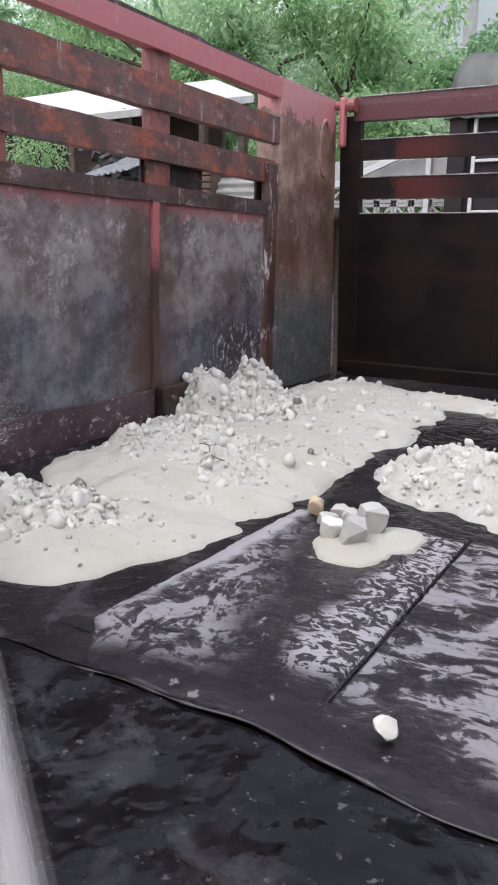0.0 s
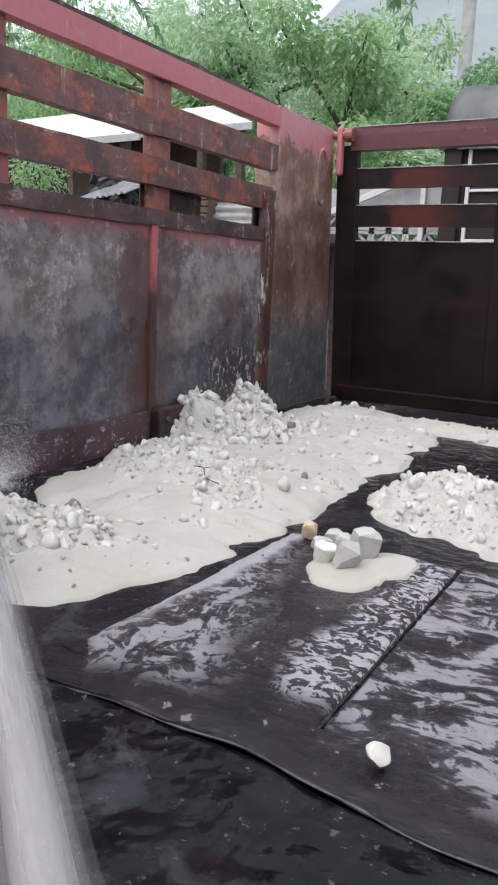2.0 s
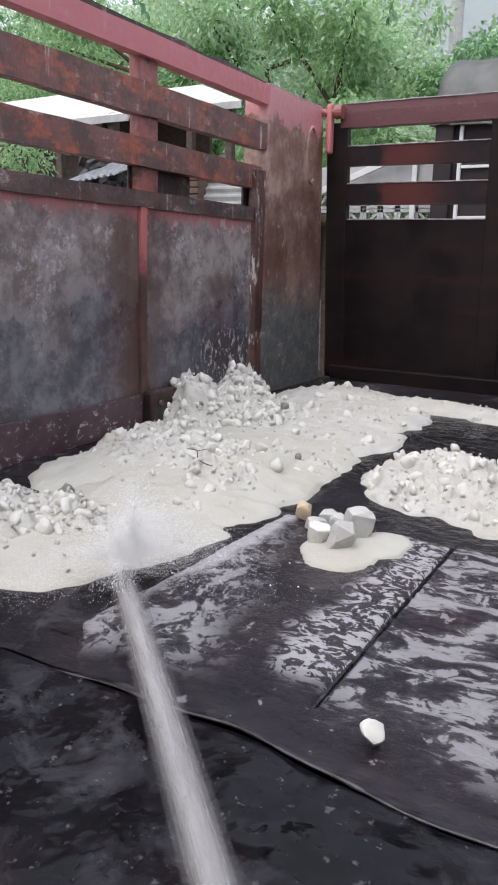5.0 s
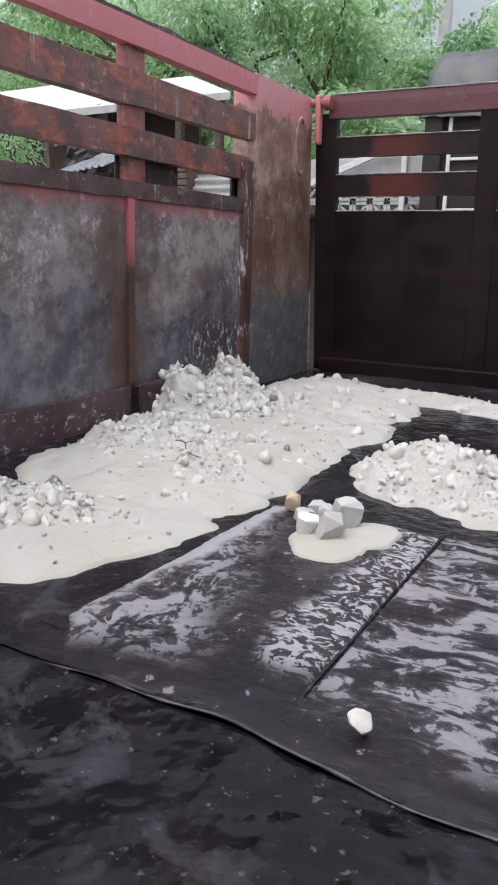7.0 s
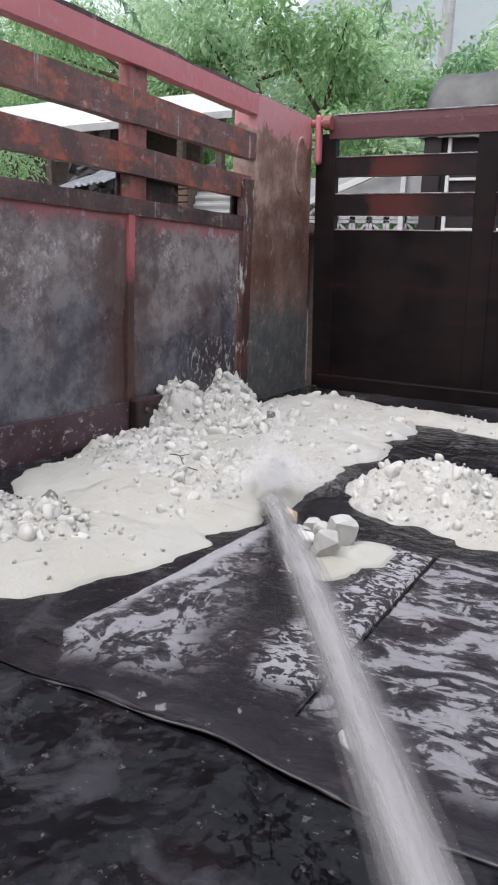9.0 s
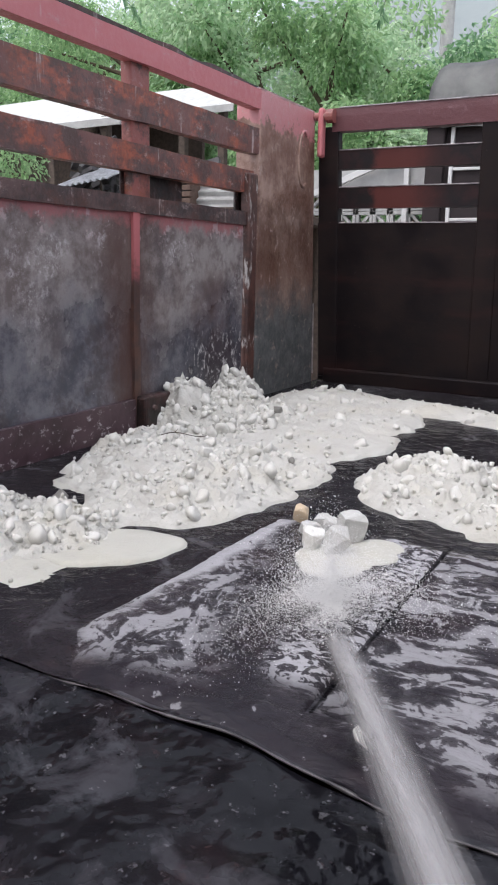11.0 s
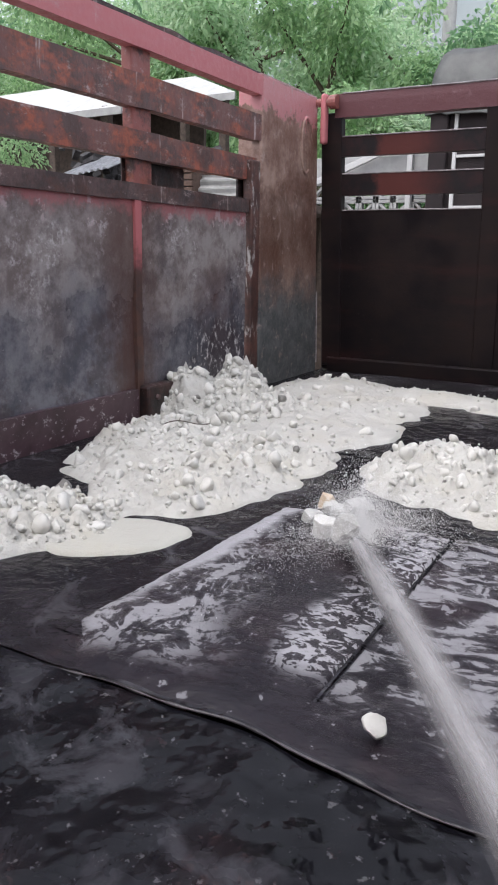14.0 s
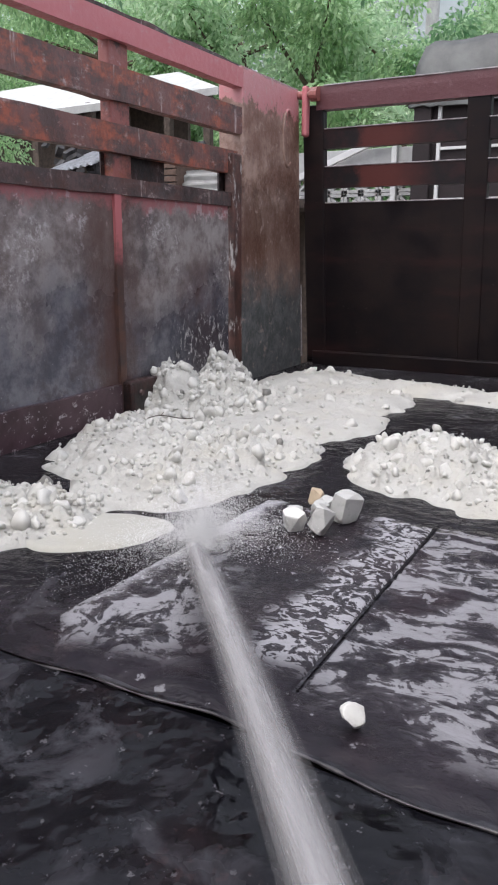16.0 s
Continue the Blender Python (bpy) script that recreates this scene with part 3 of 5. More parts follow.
def side_wall(bed):
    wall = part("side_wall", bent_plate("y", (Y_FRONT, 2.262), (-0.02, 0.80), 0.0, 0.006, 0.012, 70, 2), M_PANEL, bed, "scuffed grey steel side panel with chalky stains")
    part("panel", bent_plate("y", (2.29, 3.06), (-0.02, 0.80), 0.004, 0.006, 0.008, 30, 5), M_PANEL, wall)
    part("folded_seam", bent_plate("y", (2.258, 2.294), (0.0, 0.80), 0.012, 0.018, 0.004, 4, 9), M_SEAM, wall, "pink folded seam with rust streaks")
    part("top_angle", bent_plate("y", (Y_FRONT, 3.07), (0.785, 0.842), 0.016, 0.05, 0.004, 80, 4, 0.003), M_ANGLE, wall, "dark wet steel angle")
    part("kick_strip", bent_plate("y", (Y_FRONT, 2.25), (-0.01, 0.12), 0.022, 0.018, 0.006, 60, 8, 0.004), M_KICK, wall, "dark scraped kick strip")
    part("low_rail", bent_plate("y", (Y_FRONT, 3.16), (0.925, 1.02), 0.0, 0.045, 0.006, 90, 11, 0.004), M_RAIL, wall)
    part("mid_rail", bent_plate("y", (Y_FRONT, 3.21), (1.095, 1.205), 0.0, 0.045, 0.006, 90, 12, 0.005), M_RAIL, wall)
    part("top_rail", bent_plate("y", (Y_FRONT, 3.21), (1.285, 1.365), 0.004, 0.05, 0.004, 90, 13, 0.002), M_PINK, wall, "faded red top rail")
    part("top_lip", bent_plate("y", (Y_FRONT, 3.3), (1.36, 1.402), -0.052, 0.006, 0.010, 90, 14, 0.014), M_DARK, wall, "buckled dark lip")
    for y in (0.05, 0.80, 1.515, 2.29):
        part("rail_post", box((-0.06, -0.014), (y, y + 0.11), (0.80, 1.30), 0.006), M_POST, wall)
    part("patch_plate", box((-0.055, -0.05), (2.27, 2.66), (0.83, 1.0), 0.001), M_DARK, wall)
    part("stiffener", box((-0.02, 0.03), (3.075, 3.15), (-0.02, 1.005), 0.008), M_DRIP, wall, "dark stiffener with white lime drips")
    part("filler_plate", box((-0.04, -0.03), (3.05, 3.21), (-0.02, 0.95), 0.002), M_DARK, wall)
    part("foot_block", box((0.0, 0.055), (2.27, 2.44), (0.0, 0.13), 0.01), M_DARK, wall, "rusted foot block")
    for y, z in ((2.32, 0.085), (2.39, 0.055)):
        bm = bmesh.new()
        tube(bm, (0.05, y, z), (0.064, y, z), 0.013, 0.010, 8)
        part("bolt", bm, M_ANGLE, wall)
    bm = bmesh.new()
    add_box(bm, (-0.12, 0.004), (3.20, 3.79), (-0.05, 1.378), 0.012)
    for v in bm.verts:
        if v.co.y > 3.5:
            v.co.y += 0.085 * (1.378 - v.co.z) / 1.4
    pillar = part("corner_pillar", bm, M_PILLAR, bed, "rust-streaked corner pillar with faded red top")
    bm = bmesh.new()
    prev = None
    for k in range(25):
        a = radians(60 + 240 * k / 24)
        c = Vector((0.006, 3.66 + 0.055 * math.cos(a), 1.13 + 0.13 * math.sin(a)))
        ring = [bm.verts.new(c + Vector((0.008 * math.cos(b), 0.008 * math.sin(b) * math.cos(a), 0.008 * math.sin(b) * math.sin(a)))) for b in [i * math.tau / 6 for i in range(6)]]
        if prev:
            for i in range(6):
                bm.faces.new((prev[i], ring[i], ring[(i + 1) % 6], prev[(i + 1) % 6]))
        prev = ring
    part("weld_bead", bm, M_PILLAR, pillar, smooth=True)
    # added pale tube imitates daylight showing between pillar and gate
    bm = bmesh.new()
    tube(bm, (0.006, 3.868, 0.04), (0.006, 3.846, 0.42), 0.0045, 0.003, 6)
    part("worn_edge", bm, M_BRIGHT_LINE, pillar, "pale strip standing for light through the gate gap")


def tailgate(bed):
    """Hung from the top, its foot swung a little outwards."""
    made = []
    gate = part("tailgate", bent_plate("x", (0.012, WIDE - 0.02), (0.0, 0.835), Y_GATE, 0.008, 0.006, 50, 21), M_GPANEL, bed, "black wet tailgate hung from top hinges")
    part("gate_top_rail", bent_plate("x", (0.09, WIDE - 0.09), (1.275, 1.383), Y_GATE - 0.01, 0.06, 0.003, 50, 22, 0.002), M_GATE, gate, "dull red top rail")
    part("gate_rail", bent_plate("x", (0.03, WIDE - 0.03), (1.095, 1.187), Y_GATE, 0.045, 0.003, 50, 23, 0.003), M_GRAIL, gate)
    part("gate_rail", bent_plate("x", (0.03, WIDE - 0.03), (0.907, 1.010), Y_GATE, 0.045, 0.003, 50, 24, 0.003), M_GRAIL, gate)
    for x in (0.835, 1.52):
        part("gate_post", box((x, x + 0.105), (Y_GATE - 0.006, Y_GATE + 0.05), (0.0, 1.28), 0.006), M_GPANEL, gate)
    part("gate_edge", box((0.014, 0.125), (Y_GATE - 0.008, Y_GATE + 0.05), (0.02, 1.3), 0.008), M_GPANEL, gate)
    part("gate_foot", box((0.05, WIDE - 0.05), (Y_GATE - 0.02, Y_GATE + 0.03), (-0.01, 0.07), 0.008), M_GPANEL, gate)
    # thin pale tubes stand in for sky glints on the wet rail edges
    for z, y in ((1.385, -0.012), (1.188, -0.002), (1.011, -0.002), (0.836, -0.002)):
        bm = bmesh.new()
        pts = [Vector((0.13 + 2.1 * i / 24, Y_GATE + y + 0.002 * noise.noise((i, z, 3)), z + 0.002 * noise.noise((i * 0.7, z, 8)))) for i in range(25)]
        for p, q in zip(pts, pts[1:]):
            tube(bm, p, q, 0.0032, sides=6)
        part("wet_edge", bm, M_BRIGHT_LINE, gate, "pale strip standing for the sky glint on a wet edge")
    for ob in (gate, *gate.children):
        for v in ob.data.vertices:
            v.co.y += 0.12 * max(0.0, 1.345 - v.co.z) / 1.345
    bm = bmesh.new()
    tube(bm, (0.0, Y_GATE - 0.03, 1.345), (0.105, Y_GATE - 0.03, 1.345), 0.020, sides=14)
    tube(bm, (0.075, Y_GATE - 0.03, 1.345), (0.112, Y_GATE - 0.03, 1.345), 0.034, sides=14)
    part("hinge_pin", bm, M_POST, gate, "worn red hinge pin")
    part("hinge_strap", box((0.030, 0.060), (Y_GATE - 0.055, Y_GATE - 0.005), (1.15, 1.385), 0.012), M_PINK, gate)


def far_sides(bed):
    # out of view: added to close the bed and shade the tailgate
    part("far_side_wall", bent_plate("y", (Y_FRONT, Y_GATE + 0.1), (-0.02, 0.84), WIDE + 0.006, 0.006, 0.008, 60, 31), M_PANEL, bed)
    for z in ((0.925, 1.02), (1.095, 1.205), (1.285, 1.40)):
        part("far_rail", bent_plate("y", (Y_FRONT, Y_GATE), z, WIDE + 0.045, 0.045, 0.004, 40, 32), M_RAIL, bed)
    for y in (Y_FRONT, 0.8, 2.3, 3.4):
        part("far_post", box((WIDE, WIDE + 0.05), (y, y + 0.11), (0.8, 1.3), 0.006), M_POST, bed)
    part("headboard", bent_plate("x", (0, WIDE), (-0.05, 1.0), Y_FRONT - 0.01, 0.01, 0.006, 40, 33), M_PANEL, bed)


def chassis(bed):
    for x in (0.75, 1.55):
        part("chassis_beam", box((x - 0.05, x + 0.05), (Y_FRONT, Y_GATE - 0.2), (-0.45, -0.16), 0.01), M_RUBBER, bed)
    for x in (0.2, 2.16):
        for y in (-0.2, 2.1, 3.2):
            bm = bmesh.new()
            tube(bm, (x - 0.15, y, GROUND_Z + 0.47), (x + 0.15, y, GROUND_Z + 0.47), 0.5, sides=32)
            bmesh.ops.bevel(bm, geom=[e for e in bm.edges if len(e.link_faces) == 2 and e.calc_face_angle() > 1], offset=0.05, segments=2, affect="EDGES")
            part("wheel", bm, M_RUBBER, bed)
    for y in (-0.2, 2.1, 3.2):
        bm = bmesh.new()
        tube(bm, (0.2, y, GROUND_Z + 0.47), (2.16, y, GROUND_Z + 0.47), 0.09)
        part("axle", bm, M_RUBBER, bed)


# ---- heaps and stones ----
def clod_meshes(n, mat, seed, squash=0.75, cut=(0.5, 0.75), level=None):
    out = []
    for i in range(n):
        bm = bmesh.new()
        bmesh.ops.create_icosphere(bm, subdivisions=level or (3 if mat is M_STONE else 2), radius=1.0)
        rnd = random.Random(seed * 100 + i)
        off = Vector((rnd.uniform(-9, 9), rnd.uniform(-9, 9), i * 3.3))
        cuts = [(Vector((rnd.uniform(-1, 1), rnd.uniform(-1, 1), rnd.uniform(-1, 1))).normalized(), rnd.uniform(*cut)) for _ in range(9)]
        for v in bm.verts:
            for nrm, d in cuts:
                over = v.co.dot(nrm) - d
                if over > 0:
                    v.co -= nrm * over * 0.97
            if mat is M_STONE:
                v.co *= 1 + 0.05 * noise.noise(v.co * 1.7 + off)
            else:
                v.co *= 1 + 0.26 * noise.noise(v.co * 1.6 + off) + 0.24 * noise.noise(v.co * 3.6 + off)
            v.co.z *= squash
        me = bpy.data.meshes.new("clod")
        bm.to_mesh(me)
        bm.free()
        me.materials.append(mat)
        out.append(me)
    return out


CLODS = clod_meshes(14, M_CLOD, 1, 0.8, (0.5, 0.9))
for me in CLODS:
    me.polygons.foreach_set("use_smooth", [True] * len(me.polygons))
CRUMBS = clod_meshes(4, M_SAND, 3, 0.8, (0.6, 0.85), 1)
STONES = clod_meshes(6, M_STONE, 2, 0.85, (0.55, 0.75))


def heap_height(x, y, blobs, rough, seed):
    h = -1.0
    wob = 0.16 * noise.noise((x * 5, y * 5, seed)) + 0.10 * noise.noise((x * 14, y * 14, seed + 5))
    for cx, cy, rx, ry, turn, hh, power in blobs:
        c, s = math.cos(radians(turn)), math.sin(radians(turn))
        u, v = ((x - cx) * c + (y - cy) * s) / rx, ((cy - y) * -c + (x - cx) * -s) / ry
        d = 1 - math.sqrt(u * u + v * v) + wob
        if d > 0:
            h = max(h, hh * min(1.0, d * 1.3) ** power)
        else:
            h = max(h, d * 0.35)
    if h > 0:
        q = (x + 0.012 * noise.noise((x * 30, y * 30, 1)), y + 0.012 * noise.noise((x * 30, y * 30, 4)))
        lump = 1.6 * max(0.0, 0.55 - noise.voronoi((q[0] * 26, q[1] * 26, seed))[0][0]) + 0.9 * max(0.0, 0.55 - noise.voronoi((q[0] * 55, q[1] * 55, seed))[0][0]) + 0.7 * noise.noise((x * 9, y * 9, seed + 8)) - 0.3
        h += rough * lump * min(1.0, h / 0.025)
    return h


def heap(name, label, blobs, rough, clods, size, mat=None, seed=1, step=0.009, spread=0.85):
    x0 = min(b[0] - max(b[2], b[3]) for b in blobs) - 0.1
    x1 = max(b[0] + max(b[2], b[3]) for b in blobs) + 0.1
    y0 = min(b[1] - max(b[2], b[3]) for b in blobs) - 0.1
    y1 = max(b[1] + max(b[2], b[3]) for b in blobs) + 0.1
    x0, x1, y1 = max(x0, 0.012), min(x1, WIDE - 0.02), min(y1, Y_GATE - 0.02)
    nx, ny = int((x1 - x0) / step), int((y1 - y0) / step)
    verts, index, faces = [], {}, []
    hs = {}
    for i in range(nx + 1):
        for j in range(ny + 1):
            x, y = x0 + i * step, y0 + j * step
            hs[i, j] = heap_height(x, y, blobs, rough, seed)
    for i in range(nx):
        for j in range(ny):
            ks = [(i, j), (i + 1, j), (i + 1, j + 1), (i, j + 1)]
            if max(hs[k] for k in ks) > -0.012:
                f = []
                for k in ks:
                    if k not in index:
                        index[k] = len(verts)
                        verts.append((x0 + k[0] * step, y0 + k[1] * step, max(-0.03, hs[k]) - 0.002))
                    f.append(index[k])
                faces.append(f)
    base = thing(name, label, "sand heap", "heaps of wet white sand")
    part("sand", (verts, [], faces), mat or M_SAND, base, smooth=True)
    rnd = random.Random(seed)
    spots = [k for k in hs if hs[k] > 0.004]
    for _ in range(clods):
        i, j = rnd.choice(spots)
        r = size * (0.32 + 1.05 * rnd.random() ** 2.5)
        ob = new("clod", rnd.choice(CLODS))
        ob.matrix_world = Matrix.LocRotScale((x0 + i * step, y0 + j * step, hs[i, j] + r * rnd.uniform(-0.25, 0.3)), Euler([rnd.uniform(0, 6) for _ in range(3)]), Vector((r, r * rnd.uniform(0.7, 1), r * rnd.uniform(0.7, 1))))
        ob.parent = base
    if clods:
        verts, faces = [], []
        shapes = [(np.array([v.co[:] for v in me.vertices]), [tuple(p.vertices) for p in me.polygons]) for me in CRUMBS]
        for _ in range(clods * 2):
            i, j = rnd.choice(spots)
            vs, fs = rnd.choice(shapes)
            r = rnd.uniform(0.003, 0.008)
            turn = np.array(Euler([rnd.uniform(0, 6) for _ in range(3)]).to_matrix())
            n = len(verts)
            verts += (vs @ turn.T * r + np.array((x0 + (i + rnd.random()) * step, y0 + (j + rnd.random()) * step, hs[i, j] + r * 0.2))).tolist()
            faces += [tuple(k + n for k in f) for f in fs]
        tagged(part("crumb", (verts, [], faces), mat or M_SAND, base), kind="stuff")
    return base


def heaps():
    heap("sand_heap", "lumpy wet white sand heap in the middle of the bed",
         [(0.40, 1.90, 0.30, 0.34, 0, 0.075, 0.7), (0.60, 1.80, 0.26, 0.42, 0, 0.055, 0.7), (0.24, 2.05, 0.20, 0.24, 0, 0.06, 0.7), (0.72, 2.02, 0.16, 0.22, 0, 0.025, 0.6)], 0.030, 230, 0.022, seed=3, step=0.008)
    heap("sand_heap", "lumpy white sand heap spread before the side wall",
         [(0.36, 1.19, 0.28, 0.24, 0, 0.065, 0.7), (0.52, 1.25, 0.16, 0.15, 0, 0.045, 0.7)], 0.034, 190, 0.024, seed=5, step=0.008)
    heap("sand_heap", "tall crumbly white sand mound beside the corner pillar",
         [(0.10, 2.48, 0.17, 0.16, 0, 0.175, 1.0), (0.10, 2.83, 0.18, 0.19, 0, 0.175, 1.1), (0.20, 2.64, 0.27, 0.34, 0, 0.115, 0.9)], 0.045, 330, 0.026, seed=7, step=0.008)
    heap("sand_heap", "low spread of white sand in front of the tailgate",
         [(0.36, 3.26, 0.26, 0.30, 0, 0.055, 0.7), (0.56, 2.95, 0.31, 0.58, 0, 0.035, 0.5), (0.60, 2.52, 0.30, 0.40, 0, 0.022, 0.5), (0.80, 3.32, 0.42, 0.14, 0, 0.035, 0.6), (1.35, 3.25, 0.4, 0.16, 0, 0.03, 0.6)], 0.012, 70, 0.026, seed=9)
    heap("sand_heap", "round heap of white rubble on the wet floor",
         [(1.20, 2.12, 0.22, 0.30, 0, 0.080, 0.7), (1.38, 2.06, 0.28, 0.28, 0, 0.060, 0.7), (1.65, 2.0, 0.25, 0.3, 0, 0.05, 0.6)], 0.036, 260, 0.022, seed=11, step=0.008)


def slurry(name, label, blobs, seed, lumps=0):
    """A thin wet sheet of lime mud."""
    ob = heap(name, label, blobs, 0.006, lumps, 0.012, M_SLURRY, seed, 0.009)
    return tagged(ob, category="mud")


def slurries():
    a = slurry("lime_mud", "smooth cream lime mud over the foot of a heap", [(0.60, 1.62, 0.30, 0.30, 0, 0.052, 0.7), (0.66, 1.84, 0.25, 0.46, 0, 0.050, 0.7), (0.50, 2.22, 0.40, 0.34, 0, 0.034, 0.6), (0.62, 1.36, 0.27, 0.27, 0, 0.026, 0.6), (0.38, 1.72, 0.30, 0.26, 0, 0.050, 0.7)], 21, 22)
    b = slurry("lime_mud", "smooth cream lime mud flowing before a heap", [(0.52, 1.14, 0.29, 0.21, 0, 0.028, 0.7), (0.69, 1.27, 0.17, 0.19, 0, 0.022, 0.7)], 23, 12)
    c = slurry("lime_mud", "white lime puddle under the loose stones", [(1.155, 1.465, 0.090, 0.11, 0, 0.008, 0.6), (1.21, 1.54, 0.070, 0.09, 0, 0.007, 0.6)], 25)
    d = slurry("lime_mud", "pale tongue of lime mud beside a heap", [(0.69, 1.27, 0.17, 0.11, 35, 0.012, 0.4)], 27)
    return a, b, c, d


def twig():
    bm = bmesh.new()
    pts = [Vector((-0.07 + 0.014 * i, 0.010 * math.sin(i * 0.7), 0.006 * math.sin(i * 0.5))) for i in range(11)]
    for p, q in zip(pts, pts[1:]):
        tube(bm, p, q, 0.0016, 0.0014, 5)
    tube(bm, pts[3], pts[3] + Vector((0.012, 0.024, 0.006)), 0.0012, 0.0008, 5)
    return tagged(part("twig", bm, M_WOOD), "thin dark bent twig lying on the sand", "twig")


def loose_stones():
    def stone(mat, r, sx, sy, sz, rz, i, label, tilt=0):
        bm = bmesh.new()
        bm.from_mesh(STONES[i])
        bmesh.ops.transform(bm, matrix=pose(0, 0, r * sz * 0.66, tilt, 0, rz) @ Matrix.Diagonal((r * sx, r * sy, r * sz, 1)), verts=bm.verts)
        return tagged(part("stone", bm, mat), label, "stone", "stones on the bed floor")

    def block(mat, size, seed, label, tilt=0, turn=0):
        """A broken stone: flat breaks with worn edges."""
        rnd = random.Random(seed)
        bm = bmesh.new()
        for _ in range(44):
            d = Vector([rnd.gauss(0, 1) for _ in range(3)])
            d = Vector([math.copysign(min(1.0, abs(c) * 1.6), c) for c in d.normalized()])
            bm.verts.new(d * rnd.uniform(0.86, 1.08))
        out = bmesh.ops.convex_hull(bm, input=bm.verts[:])
        bmesh.ops.delete(bm, geom=list({e for e in out["geom_interior"] + out["geom_unused"] if isinstance(e, bmesh.types.BMVert)}), context="VERTS")
        bmesh.ops.dissolve_limit(bm, angle_limit=radians(10), verts=bm.verts[:], edges=bm.edges[:])
        bmesh.ops.bevel(bm, geom=bm.edges[:], offset=0.10, segments=2, affect="EDGES", profile=0.6, clamp_overlap=True)
        bmesh.ops.triangulate(bm, faces=bm.faces[:])
        bmesh.ops.subdivide_edges(bm, edges=bm.edges[:], cuts=1, use_grid_fill=True)
        for v in bm.verts:
            v.co *= 1 + 0.06 * noise.noise(v.co * 1.3 + Vector((seed, 0, 0))) + 0.025 * noise.noise(v.co * 4 + Vector((0, seed, 0)))
        m = pose(0, 0, 0, tilt, tilt * 0.6, turn) @ Matrix.Diagonal((*[v * 0.82 for v in size], 1))
        bmesh.ops.transform(bm, matrix=m, verts=bm.verts)
        low = min(v.co.z for v in bm.verts)
        bmesh.ops.translate(bm, vec=(0, 0, -low - 0.006), verts=bm.verts)
        return tagged(part("stone", bm, mat), label, "stone", "stones on the bed floor")

    return {
        "ochre": block(M_OCHRE, (0.022, 0.018, 0.023), 23, "small ochre stone beside pale stones", 12, 20),
        "rock": block(M_STONE, (0.037, 0.026, 0.040), 3, "large pale grey block of stone", 6, 40),
        "a": block(M_STONE, (0.026, 0.020, 0.018), 5, "pale worn stone in the cluster", 8, 10),
        "b": block(M_STONE, (0.026, 0.020, 0.018), 8, "pale worn stone in the cluster", 5, 60),
        "c": block(M_STONE, (0.020, 0.020, 0.024), 11, "pale angular stone in the cluster", 14, 20),
        "d": block(M_STONE, (0.031, 0.026, 0.033), 14, "pale split stone in the cluster", 24, 55),
        "e": block(M_CLOD, (0.027, 0.024, 0.026), 17, "chalky pale stone in the cluster", 16, 30),
        "pebble": stone(M_CLOD, 0.021, 1.15, 0.9, 0.9, 75, 3, "white pebble alone on the wet floor"),
    }


bed = thing("dump_truck_bed", "rusty red steel dump truck bed with slatted sides", "truck bed")
ground()
floor_plate(bed)
water_film()
side_wall(bed)
tailgate(bed)
far_sides(bed)
chassis(bed)
heaps()
STONE = loose_stones()
MUD = slurries()
TWIG = twig()


# ---- surroundings ----
def leaves(count, place, length, width, mat, parent, name, seed, droop=0.5):
    """Many small pointed leaves, each one bent face."""
    rng = np.random.default_rng(seed)
    p, out = place(rng, count)

    def unit(a):
        return a / (np.linalg.norm(a, axis=1, keepdims=True) + 1e-6)
    d = out + rng.normal(0, 0.7, (count, 3))
    d[:, 2] -= droop
    d = unit(d)
    s = unit(np.cross(d, rng.normal(0, 1, (count, 3))))
    ln, w = length * rng.uniform(0.6, 1.2, (count, 1)), width * rng.uniform(0.7, 1.2, (count, 1))
    tip = p + d * ln
    tip[:, 2:] -= ln * 0.15
    verts = np.stack([p, p + d * ln * 0.5 + s * w, tip, p + d * ln * 0.5 - s * w], 1).reshape(-1, 3)
    return part(name, (verts.tolist(), [], np.arange(count * 4).reshape(-1, 4).tolist()), mat, parent)


def in_clumps(clumps, inner, flat=1.0):
    """Leaf places on the shells of round clumps."""
    centres, radii = np.array([c for c, r in clumps]), np.array([r for c, r in clumps])

    def place(rng, n):
        k = rng.integers(len(clumps), size=n)
        v = rng.normal(0, 1, (n, 3))
        v /= np.linalg.norm(v, axis=1, keepdims=True)
        return centres[k] + v * radii[k][:, None] * rng.uniform(inner, 1.05, (n, 1)) * np.array((1, 1, flat)), v
    return place


